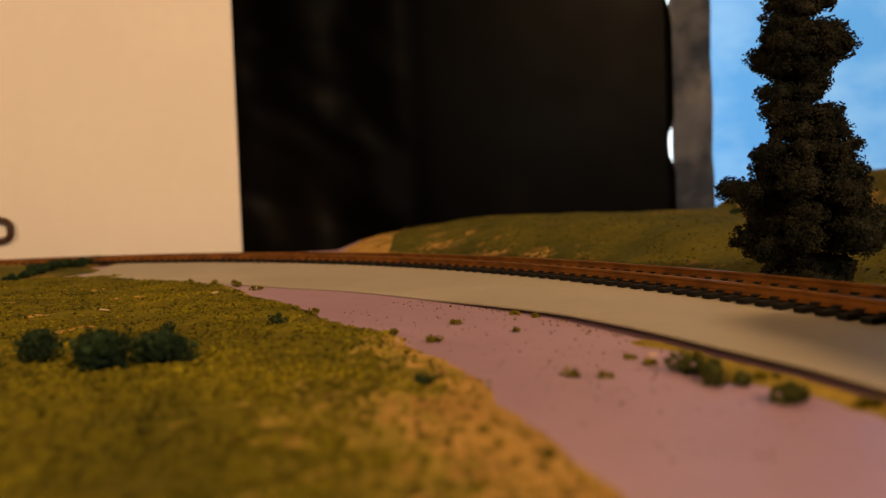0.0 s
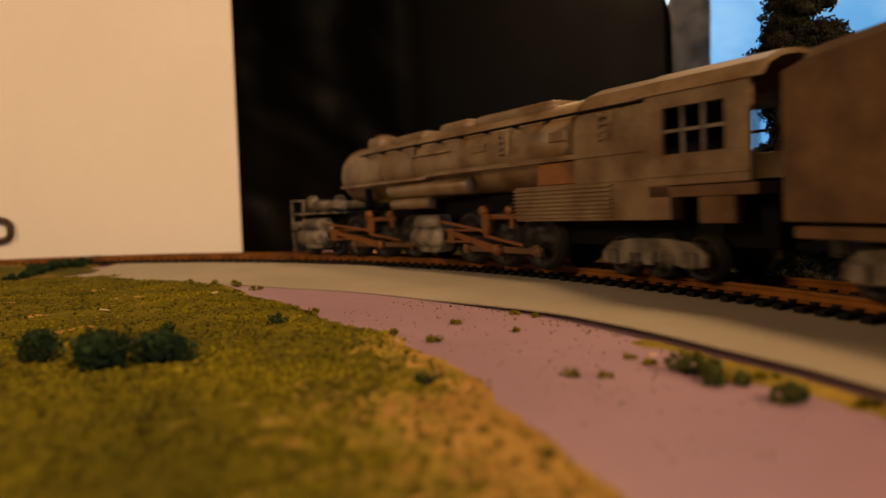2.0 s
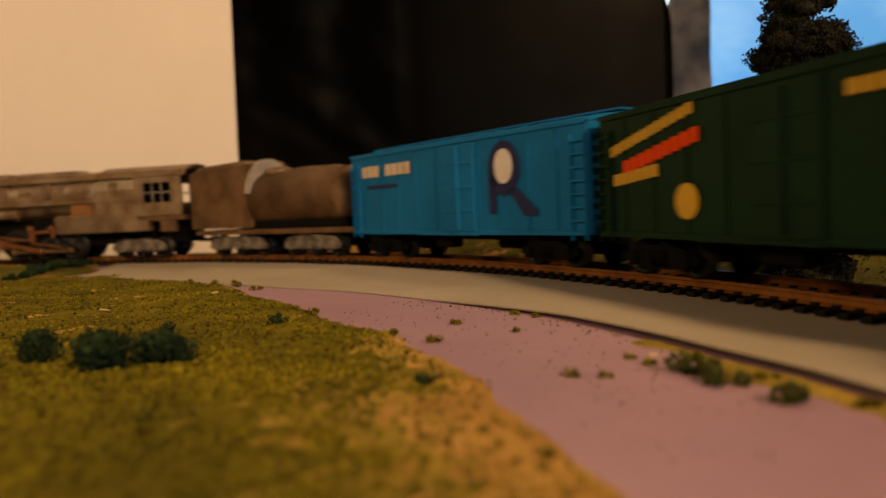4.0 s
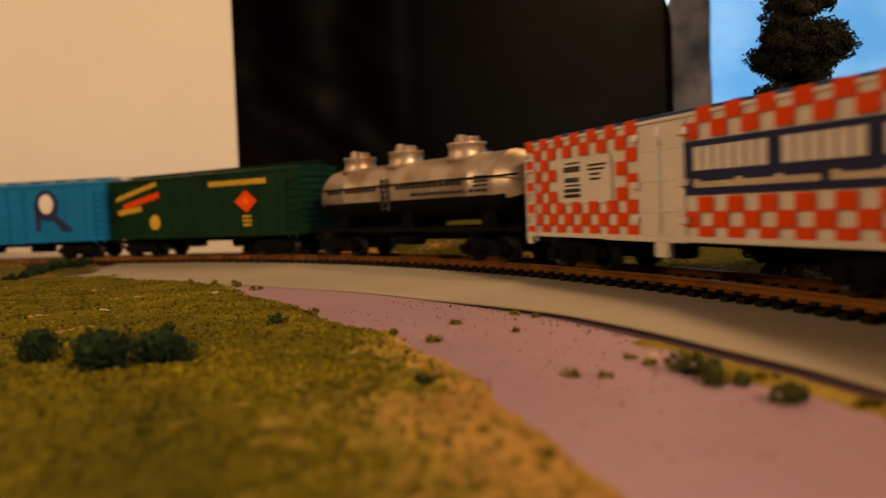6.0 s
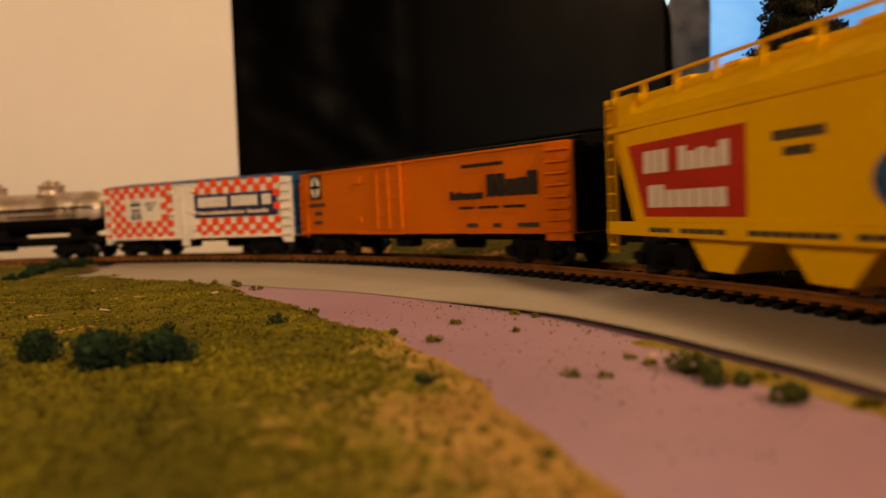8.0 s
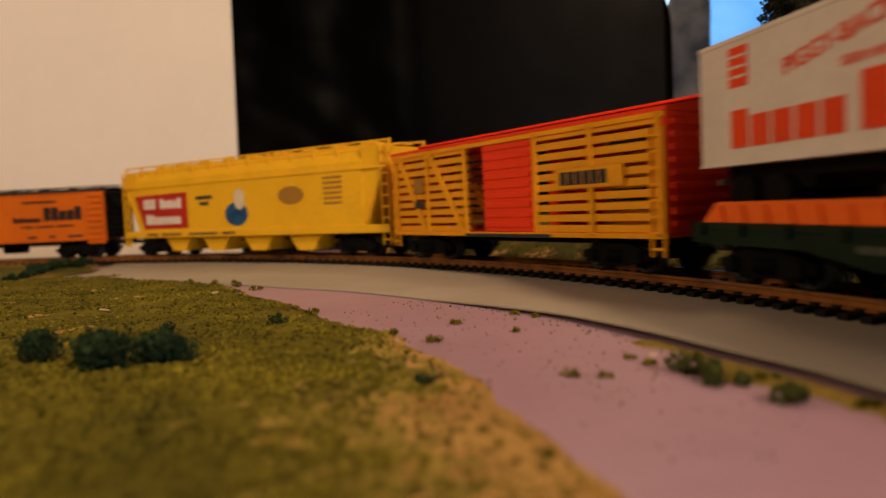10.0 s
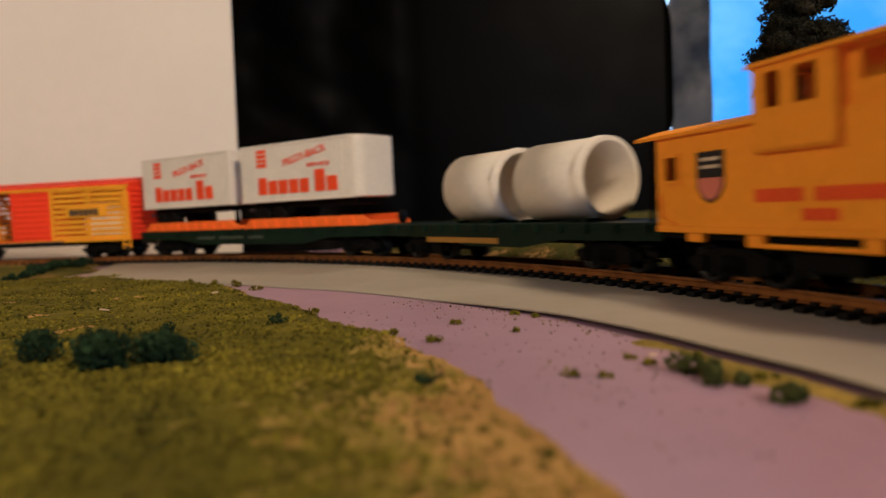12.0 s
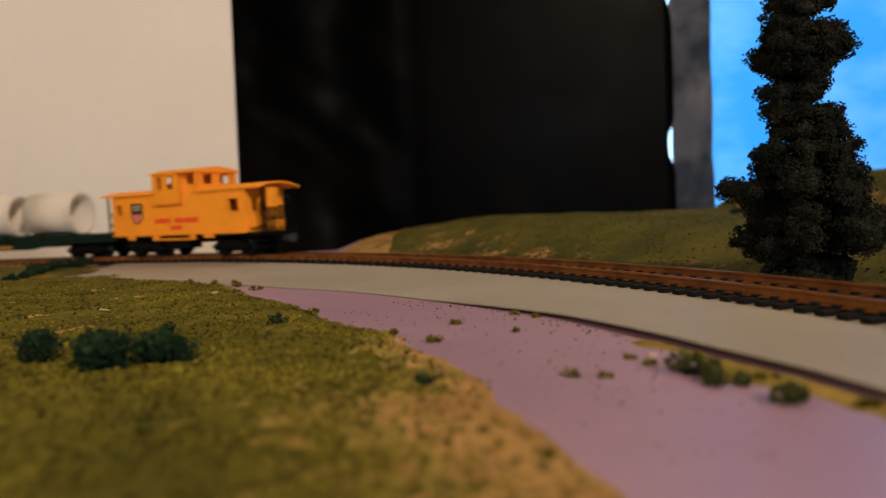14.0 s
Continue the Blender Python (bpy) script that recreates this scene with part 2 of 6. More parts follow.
def slanted_ribbon(s0, s1, step, section):
    """Like ribbon, but its far end is cut obliquely."""
    bm = bmesh.new()
    n = int((s1 - s0) / step) + 1
    rings = []
    for k in range(n):
        s = s0 + (s1 - s0) * k / (n - 1)
        q = min(1.0, max(0.0, (s - 40) / (s1 - 40)))
        rings.append([bm.verts.new((*on_track(s - 1.05 * q * q * max(0, o), o)[:2], z)) for o, z in section(s)])
    fs = []
    for a, b in zip(rings, rings[1:]):
        for i in range(len(a)):
            fs.append(bm.faces.new((a[i], a[(i + 1) % len(a)], b[(i + 1) % len(a)], b[i])))
    fs += [bm.faces.new(rings[0]), bm.faces.new(rings[-1])]
    bmesh.ops.recalc_face_normals(bm, faces=fs)
    return bm


def roadbed():
    bm = slanted_ribbon(-900, 222, 8, lambda s: [(card_edge(s), 0.05 + 1.37 * card_lift(s)), (card_edge(s), 0.4 + 1.4 * card_lift(s)), (34, 1.8), (-24, 1.8), (-24, 1.42), (34, 1.42)])
    tagged(part("roadbed_card", bm, M_CARD), "flat grey card strip lying under the track", "roadbed", kind="structure")
    # strip added in the gap; its near-black colour paints the shade there
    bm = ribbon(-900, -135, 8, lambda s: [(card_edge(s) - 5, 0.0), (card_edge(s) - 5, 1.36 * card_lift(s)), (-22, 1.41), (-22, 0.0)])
    tagged(part("roadbed_gap_shade", bm, M_GAP_SHADE), "near-black recessed strip painting the shade beneath the grey card", "underlay", kind="structure")
    bm = ribbon(216, 1000, 8, [(26, 0.0), (22, 1.78), (-22, 1.78), (-24, 0.0)])
    tagged(part("roadbed_far", bm, M_DUST), "dusty strip under the far bend of the track", "roadbed", kind="structure")


roadbed()


def track():
    tr = thing("railway_track", "model railway track with rusty brown rails and black plastic ties", "track", kind="structure")
    for off in (8.8, -8.8):
        sec = [(off - 1.5, 3.1), (off + 1.5, 3.1), (off + 1.5, 3.4), (off + 0.4, 3.6), (off + 0.4, 4.7),
               (off + 0.75, 5.0), (off + 0.75, 5.45), (off - 0.75, 5.45), (off - 0.75, 5.0), (off - 0.4, 4.7), (off - 0.4, 3.6), (off - 1.5, 3.4)]
        part("rail", ribbon(-2480, 2280, 8, sec), M_RAIL, tr, "rust brown rail")
        part("rail_head", ribbon(-2480, 2280, 8, [(off - 0.6, 5.452), (off + 0.6, 5.452), (off + 0.6, RAIL_Z), (off - 0.6, RAIL_Z)]), M_RAILTOP, tr, "worn steel running surface")
    tie = part("tie", box(-1.35, 1.35, -15, 15, 1.804, 3.1, 0.25), M_TIE, tr)
    spike = box(-0.9, 0.9, -2.3, -0.9, 3.1, 3.75, 0.2)
    box(-0.9, 0.9, 0.9, 2.3, 3.1, 3.75, 0.2, spike)
    chairs = part("rail_chair", spike, M_TIE, tie)
    chairs.location = (0, 8.8 * MM, 0)
    k = 0
    for s in np.arange(-330, 420, 5.6):
        x, y, h = on_track(s + random.uniform(-0.15, 0.15))
        m = pose(x * MM, y * MM, 0, 0, 0, math.degrees(h) + random.uniform(-1, 1))
        if k == 0:
            t = tie
        else:
            t = new("tie", tie.data)
            t.parent = tr
        t.matrix_basis = m
        for off in ((-8.8,) if k == 0 else (8.8, -8.8)):
            c = new("rail_chair", chairs.data)
            c.parent = t
            c.location = (0, off * MM, 0)
        k += 1

    bm = bmesh.new()
    for lo, hi in ((-2470, -336), (420, 2270)):
        for s in np.arange(lo, hi, 5.6):
            x, y, h = on_track(s)
            c, n = math.cos(h), math.sin(h)
            vs = [bm.verts.new((x + a * c - b * n, y + a * n + b * c, z)) for z in (1.8, 3.1) for a, b in ((-1.35, -15), (1.35, -15), (1.35, 15), (-1.35, 15))]
            for q in ((0, 1, 5, 4), (1, 2, 6, 5), (2, 3, 7, 6), (3, 0, 4, 7), (4, 5, 6, 7)):
                bm.faces.new([vs[i] for i in q])
    tagged(part("tie_row", bm, M_TIE, tr), "black plastic ties along the rest of the loop", kind="stuff")


track()


# ---- backdrop pieces ----
def hanging_sheet(name, pts_x, y, z0, z1, mat, label, category, folds, lean=0.0, edge=lambda z: 0.0):
    """A hanging sheet of some thickness, with folds."""
    bm = bmesh.new()
    x0, x1 = pts_x
    nx, nz = 70, 170
    rows = []
    for side in (0, 1):
        rows.append([[bm.verts.new((x0 + (x1 - x0) * i / nx + lean * (z0 + (z1 - z0) * j / nz) + (edge(z0 + (z1 - z0) * j / nz) if i == nx else 0),
                                    y + side * 0.6 + folds(x0 + (x1 - x0) * i / nx, z0 + (z1 - z0) * j / nz),
                                    z0 + (z1 - z0) * j / nz)) for i in range(nx + 1)] for j in range(nz + 1)])
    f, b = rows
    for j in range(nz):
        for i in range(nx):
            bm.faces.new((f[j][i], f[j][i + 1], f[j + 1][i + 1], f[j + 1][i]))
            bm.faces.new((b[j][i], b[j + 1][i], b[j + 1][i + 1], b[j][i + 1]))
    for j in range(nz):
        for i in (0, nx):
            bm.faces.new((f[j][i], f[j + 1][i], b[j + 1][i], b[j][i]))
    bmesh.ops.recalc_face_normals(bm, faces=bm.faces)
    return tagged(part(name, bm, mat, smooth=True), label, category, kind="structure")


def white_board():
    bm = box(-900, 0, 0, 5, -800, 420, 0.6)
    bmesh.ops.subdivide_edges(bm, edges=bm.edges, cuts=3)
    ob = part("white_board", bm, M_PANEL, m=pose(-159 * MM, 560 * MM, 0, 0, 1.0, 0))
    tagged(ob, "plain white foam board standing upright behind the track", "board", kind="structure")


white_board()


def black_folds(x, z):
    amp = 0.08 + 1.5 * min(1.0, max(0.0, (-20 - x) / 90))
    v = amp * (7.0 * noise.noise(Vector((x * 0.016, z * 0.012, 1.0))) + 3.0 * noise.noise(Vector((x * 0.03 + z * 0.02, z * 0.03, 9.0))))
    return v + 1.5 * math.exp(-((x + 24) / 5) ** 2)


def sheet_gap(z):
    return -6.5 * math.exp(-((z - 81) / 20) ** 4) - 7 * math.exp(-((z - 262) / 38) ** 4)


hanging_sheet("black_curtain", (-420, 251.5), 760, -800, 520, M_BLACK, "black plastic sheet hanging as a backdrop with soft wrinkles", "curtain", black_folds, edge=sheet_gap)
hanging_sheet("grey_curtain", (259, 304), 790, -800, 520, M_GREYSHEET, "dark grey glossy plastic strip hanging beside the black sheet", "curtain",
              lambda x, z: 4 * noise.noise(Vector((x * 0.02, z * 0.02, 4.0))) + 2 * noise.noise(Vector((x * 0.06, z * 0.05, 2.0))))


def sky_material():
    m = bpy.data.materials.new("glowing_sky_print")
    m.use_nodes = True
    nt = m.node_tree
    b = nt.nodes["Principled BSDF"]
    tc = nt.nodes.new("ShaderNodeTexCoord")
    mp = nt.nodes.new("ShaderNodeMapping")
    mp.inputs["Scale"].default_value = (6, 6, 11)
    n = nt.nodes.new("ShaderNodeTexNoise")
    n.inputs["Scale"].default_value, n.inputs["Detail"].default_value = 1.4, 7
    r = nt.nodes.new("ShaderNodeValToRGB")
    r.color_ramp.elements[0].position, r.color_ramp.elements[1].position = 0.40, 0.72
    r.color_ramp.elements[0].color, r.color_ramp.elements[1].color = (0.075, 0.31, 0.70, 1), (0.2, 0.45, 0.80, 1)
    nt.links.new(tc.outputs["Object"], mp.inputs[0])
    nt.links.new(mp.outputs[0], n.inputs["Vector"])
    nt.links.new(n.outputs["Fac"], r.inputs[0])
    nt.links.new(r.outputs[0], b.inputs["Base Color"])
    # the print emits its own colour in place of light from behind
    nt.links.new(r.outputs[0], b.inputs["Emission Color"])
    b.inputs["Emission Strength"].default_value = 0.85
    b.inputs["Roughness"].default_value = 0.7
    return m


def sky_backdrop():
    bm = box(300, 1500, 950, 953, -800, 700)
    tagged(part("backdrop_sky", bm, sky_material()), "sky blue printed backdrop with soft white clouds, its backlight put in as own glow", "backdrop", kind="structure")
    bm = box(240, 285, 800, 802, -800, 420)
    tagged(part("window_1", bm, M_GLOW), "daylit window pane showing in slivers between the sheets", "window", kind="structure")


sky_backdrop()


# ---- turf, bushes and the tree ----
def flake_mesh(name, spots, mat, flat=1.0):
    """Many small uneven lumps in one mesh: spots of (x, y, z, radius) in millimetres."""
    rng = np.random.RandomState(7)
    base = np.array([(1, 0, 0), (-1, 0, 0), (0, 1, 0), (0, -1, 0), (0, 0, 1), (0, 0, -1)], float)
    tri = np.array([(0, 2, 4), (2, 1, 4), (1, 3, 4), (3, 0, 4), (2, 0, 5), (1, 2, 5), (3, 1, 5), (0, 3, 5)])
    sp = np.array(spots, float)
    n = len(sp)
    q = rng.normal(size=(n, 4))
    q /= np.linalg.norm(q, axis=1, keepdims=True)
    w, x, y, z = q.T
    rot = np.stack([1 - 2 * (y * y + z * z), 2 * (x * y - z * w), 2 * (x * z + y * w), 2 * (x * y + z * w), 1 - 2 * (x * x + z * z), 2 * (y * z - x * w),
                    2 * (x * z - y * w), 2 * (y * z + x * w), 1 - 2 * (x * x + y * y)], 1).reshape(n, 3, 3)
    co = base[None] * rng.uniform(0.5, 1.3, (n, 6, 1)) * sp[:, None, 3:4]
    co = np.einsum("nij,nkj->nki", rot, co)
    co[:, :, 2] *= flat
    co += sp[:, None, :3]
    faces = (tri[None] + (np.arange(n) * 6)[:, None, None]).reshape(-1, 3)
    me = bpy.data.meshes.new(name)
    me.from_pydata((co.reshape(-1, 3) * MM).tolist(), [], faces.tolist())
    me.materials.append(mat)
    return me


def turf():
    rng = random.Random(3)
    spots, dry = [], []
    while len(spots) < 46000:
        y = 45 + 300 * rng.random() ** 1.1
        x = rng.uniform(-0.72 * y - 30, 20)
        d = grass_edge_x(y) + 4 * fbm(x, y, 0.06) - x
        dens = 0.35 + 0.9 * fbm(x, y, 0.06) + 0.5 * fbm(x, y, 0.25)
        rim = 4 + 17 * min(1, max(0, (150 - y) / 65))
        if d < 0 or rng.random() > dens + 0.35 or (d < rim and rng.random() > 0.06 + 0.5 * (d / rim) ** 2):
            continue
        r = rng.choice((0.2, 0.28, 0.38, 0.5)) * rng.uniform(0.7, 1.25)
        r *= 2.2 if rng.random() < 0.01 else 1.0
        spots.append((x, y, near_grass_height(x, y) + 0.15 * r, r))
    ob = new("turf_flock", flake_mesh("turf_flock", spots, M_TUFT, 0.8))
    tagged(ob, "olive scatter turf crumbs over the grass mat", "grass", kind="stuff")
    spots = []
    while len(spots) < 9000:
        x, y = rng.uniform(-45, 300), rng.uniform(150, 520)
        if mound_keep(x, y) and rng.random() < 0.5 + 0.8 * fbm(x, y, 0.04):
            r = rng.uniform(0.3, 0.8)
            spots.append((x, y, mound_height(x, y) + 0.1, r))
    ob = new("mound_flock", flake_mesh("mound_flock", spots, M_MOUNDTUFT, 0.8))
    tagged(ob, "olive turf crumbs over the mound behind the track", "grass", kind="stuff")


turf()


def bush(label, x, y, z, w, h, n, seed, mat=None, r0=0.7):
    """A low foam bush: a few lobes, each a heap of small flakes."""
    rng = random.Random(seed)
    ob = thing("bush", label, "bush", "low bushes", m=pose(x * MM, y * MM, z * MM))
    spots = []
    lobes = [(rng.uniform(-w * 0.55, w * 0.55), rng.uniform(-w * 0.35, w * 0.35), rng.uniform(0.25, 0.55) * h, rng.uniform(0.35, 0.5) * h) for _ in range(max(3, min(8, int(n / 60))))]
    while len(spots) < n:
        lx, ly, lz, lr = rng.choice(lobes)
        a, c, rr = rng.uniform(0, 2 * math.pi), rng.uniform(-1, 1), lr * rng.uniform(0.55, 1.05)
        s = math.sqrt(1 - c * c)
        zz = lz + rr * c
        if zz > -0.2:
            spots.append((lx + rr * s * math.cos(a) * 1.3, ly + rr * s * math.sin(a) * 1.3, zz, r0 * rng.uniform(0.5, 1.2)))
    me = flake_mesh("foliage", spots, mat or M_BUSH)
    f = new("foliage", me)
    f.parent = ob
    return ob


def near_z(x, y):
    return near_grass_height(x, y) - 0.2


for i, (x, y, w, h, n) in enumerate(((-60, 124, 4.4, 7.6, 1500), (-50.5, 127, 5.2, 6.6, 1500), (-78.0, 134, 1.7, 6.4, 520), (-82, 124, 2.2, 3.2, 300))):
    bush("dark blue-green foam bush standing on the grass mat", x, y, near_z(x, y), w, h, n, 20 + i, r0=0.45)
for i, (x, y, w, h, n) in enumerate(((36.0, 107, 2.2, 4.0, 130), (38.5, 104, 1.6, 3.2, 90), (37.5, 99.5, 1.3, 3.2, 80), (43.6, 89, 1.9, 3.2, 180), (41.5, 98.5, 1.2, 2.0, 60))):
    bush("small dark green foam clump on the pink board by the card", x, y, 0.0, w, h, n * 2, 40 + i, M_CLUMP, 0.36)
for i, (x, y, w, h, n, m) in enumerate(((-40, 167, 3, 3.2, 90, 0), (-64, 162, 3, 3.0, 80, 0), (2, 161, 1.6, 1.2, 45, 1), (15, 148, 1.4, 1.0, 40, 1), (19, 108, 1.6, 1.4, 40, 1), (23.5, 107, 2.2, 0.8, 40, 1),
                                     (-2.5, 141, 2, 1.8, 60, 1), (-3, 104, 2.2, 2.4, 80, 0), (-12, 150, 2, 1.8, 60, 1), (-80, 272, 4, 2.6, 120, 1), (-94, 285, 4, 2.4, 90, 1), (-68, 256, 3, 2.2, 80, 1),
                                     (-35, 187, 3, 2.0, 80, 1), (33, 113.5, 2.4, 1.0, 60, 1), (30.5, 118, 2.0, 0.9, 40, 1), (16.5, 172, 1.8, 1.3, 50, 1), (21, 166, 1.4, 1.2, 40, 1), (46, 101, 2.5, 1.2, 60, 1), (51, 86, 3, 1.4, 70, 1), (40.5, 115, 1.5, 2.2, 40, 1))):
    if (x, y) in ((16.5, 172), (21, 166)):
        z = 0.0
    else:
        z = near_z(x, y) if grass_edge_x(y) - x > 0 else 0.0
    bush("tiny olive turf clump lying loose" if m else "small olive turf clump in the grass", x, y, max(z, -0.05), w, h, n, 60 + i, M_TUFT if m else M_BUSH, 0.4)


def litter():
    """Loose crumbs on the pink board and the sand by the card's edge, and pale chips in the grass."""
    rng = random.Random(11)
    spots = []
    for _ in range(240):
        s = rng.uniform(-262, -120)
        off = card_edge(s) + 0.6 + abs(rng.gauss(0, 9)) * rng.random()
        x, y, _h = on_track(s, off)
        if x > grass_edge_x(y) + 2:
            spots.append((x, y, 0.1, rng.uniform(0.08, 0.36) * rng.uniform(0.5, 1.15)))
    for _ in range(150):
        y = rng.uniform(70, 190)
        spots.append((rng.uniform(grass_edge_x(y) + 2, grass_edge_x(y) + 30), y, 0.08, rng.uniform(0.08, 0.28)))
    ob = new("turf_crumbs", flake_mesh("turf_crumbs", spots, M_TUFT))
    tagged(ob, "loose turf crumbs scattered on the pink board", "crumbs", kind="stuff")
    for x, y, r in ((-99, 205, 1.3), (-78, 240, 1.1), (-83, 152, 0.6), (35, 120, 0.7), (-10, 141, 0.6)):
        bm = box(-r, r, -r * 0.4, r * 0.4, -0.15, 0.25, 0.08)
        z = near_grass_height(x, y) + 0.5 if grass_edge_x(y) > x else 0.15
        tagged(part("wood_chip", bm, M_CHIP, m=pose(x * MM, y * MM, z * MM, 8, -6, rng.uniform(0, 180))), "small pale wood chip lying on the turf", "chip", "wood chips")


M_CHIP = material("pale_chip", (0.6, 0.45, 0.28), 0.8, scale=200)
litter()


def sand_verge():
    """Sandy spill along the near edge of the card."""
    bm = ribbon(-300, -218, 3, lambda s: [(card_edge(s) + 0.4, 0.02), (card_edge(s) + 0.6, 0.2), (card_edge(s) + 2.5 + 3.0 * fbm(s, 1, 0.06), 0.3), (card_edge(s) + 5 + 5 * fbm(s, 5, 0.05) + max(0, (-240 - s) * 0.06), 0.02)])
    tagged(part("sand_verge", bm, M_RIM), "thin sandy spill along the card edge", "sand", kind="structure")


sand_verge()


def lump_mesh(name, lobes, mat):
    """Solid uneven lumps, the dense inside of foam foliage: lobes of (x, y, z, radius)."""
    bm = bmesh.new()
    for x, y, z, r in lobes:
        got = bmesh.ops.create_icosphere(bm, subdivisions=2, radius=1.0)
        for v in got["verts"]:
            d = v.co.copy()
            k = r * (0.9 + 0.25 * noise.noise(d * 1.7 + Vector((x, y, z))))
            v.co = Vector((x + d.x * k, y + d.y * k, z + d.z * k * 0.8))
    return bm


def conifer():
    """A tall model conifer of foam-flocked branches, bottle-brush shaped and ragged."""
    rng = random.Random(5)
    x0, y0 = 101, 196
    z0 = mound_height(x0, y0) - 0.5
    tree = thing("conifer_tree", "tall dark model conifer with ragged foam foliage", "tree", m=pose(x0 * MM, y0 * MM, z0 * MM))
    part("trunk", tube([(0, 2.6), (30, 2.1), (80, 1.3), (128, 0.4)], "z", 12), M_BARK, tree)
    # height of each whorl, its reach to the west and to the east
    whorls = ((2, 13, 12), (7, 10, 12), (12, 20, 21), (17, 15, 22), (22, 16, 17), (27, 23, 14), (32, 13.5, 15.5), (37, 14.5, 13.5), (42, 10.5, 13), (47, 12.5, 9.5),
              (53, 14.5, 5), (59, 12, 7), (65, 14.5, 12), (70, 12.5, 10.5), (76, 11, 8), (83, 10, 8), (90, 9.5, 8), (98, 8.5, 8), (106, 7.5, 7), (114, 5.5, 5), (122, 3.4, 3))
    lobes, core = [], []
    for z, west, east in whorls:
        for k in range(9):
            a = 2 * math.pi * (k + rng.uniform(-0.25, 0.25)) / 9
            c = math.cos(a)
            reach = (east * max(0, c) + west * max(0, -c) + 0.5 * (east + west) * (1 - abs(c)) * 0.9) * rng.uniform(0.86, 1.03)
            big = min(reach * 0.42, 2.6 + 0.1 * reach) * rng.uniform(0.8, 1.15)
            dz = rng.uniform(-1.8, 1.8)
            tip = reach - big * 0.8
            bx, by = tip * c, tip * math.sin(a)
            ends = [Vector((0, 0, z + dz - 2)), Vector((bx * 0.95, by * 0.95, z + dz))]
            d = (ends[1] - ends[0]).normalized()
            side = d.cross(Vector((0, 0, 1))).normalized()
            up = side.cross(d)
            bm = bmesh.new()
            ra = [bm.verts.new(ends[0] + (side * math.cos(t) + up * math.sin(t)) * 0.55) for t in (0, 2.09, 4.19)]
            rb = [bm.verts.new(ends[1] + (side * math.cos(t) + up * math.sin(t)) * 0.2) for t in (0, 2.09, 4.19)]
            for i in range(3):
                bm.faces.new((ra[i], ra[(i + 1) % 3], rb[(i + 1) % 3], rb[i]))
            part("branch", bm, M_BARK, tree)
            lobes.append((bx, by, z + dz, big))
            core.append((bx * 0.5, by * 0.5, z + dz * 0.6, big * 0.95))
            for _ in range(6):
                u, w = rng.uniform(0, 2 * math.pi), rng.uniform(-0.7, 0.8)
                q = rng.uniform(0.55, 0.95)
                lobes.append((bx + big * q * math.cos(u), by + big * q * math.sin(u), z + dz + big * 0.8 * w, big * rng.uniform(0.18, 0.42)))
    spots = []
    for px, py, pz, cr in lobes + core:
        for _ in range(int(26 * cr * cr + 14)):
            u, v = rng.uniform(0, 2 * math.pi), rng.uniform(-1, 1)
            q = math.sqrt(1 - v * v)
            rr = cr * (rng.uniform(0.74, 1.08) + 0.5 * noise.noise(Vector((px + 1.6 * q * math.cos(u), py + 1.6 * q * math.sin(u), pz + 1.6 * v))))
            spots.append((px + rr * q * math.cos(u), py + rr * q * math.sin(u), pz + rr * v * 0.8, rng.uniform(0.16, 0.42)))
    crown = new("crown", flake_mesh("crown", spots, M_TREE))
    crown.parent = tree
    tagged(crown, "dark brown-green flocked foliage")
    part("inner_foliage", lump_mesh("inner_foliage", [(x, y, z, r * 0.8) for x, y, z, r in lobes[::7] + core], M_TREE), M_TREE, tree, "dense dark foam inside the crown")


conifer()


# ---- the grassy bank at the far bend, with clumps for its dark steep side ----
def bank_height(x, y):
    d = math.hypot((x + 266) / 80, (y - 390) / 62)
    rise = max(0.0, 1 - d)
    k = np.argmin((_px - x) ** 2 + (_py - y) ** 2)
    o = math.hypot(_px[k] - x, _py[k] - y)
    rise *= min(1.0, max(0.0, (o - 24) / 14))
    return float(-0.4 + 8.5 * rise + 1.0 * fbm(x, y, 0.06) * min(1, rise * 4))


sheet_grid("grass_bank", -345, -184, 330, 470, 3.0, bank_height, [M_MOUND, M_DUST], lambda x, y: 1 if fbm(x, y, 0.03) > 0.0 else 0,
           "low grassy bank at the far bend", "grass")


# row of foam clumps added to stand in for the bank's dark steep side
def bank_side_clumps():
    rng = random.Random(9)
    for k in range(14):
        f = k / 13
        x, y = -213 - 9 * f + rng.uniform(-1.5, 1.5), 350 + 98 * f
        bush("dark green clump standing in for the steep side at the foot of the bank", x, y, max(0.0, bank_height(x, y)), 7, 2.6 + 4.4 * f, 260, 90 + k, r0=0.8)


bank_side_clumps()


def mound_shrub():
    bush("dark low shrub on the crest of the mound", 172, 415, mound_height(172, 415) - 0.4, 5, 5, 240, 133, r0=0.6)


mound_shrub()


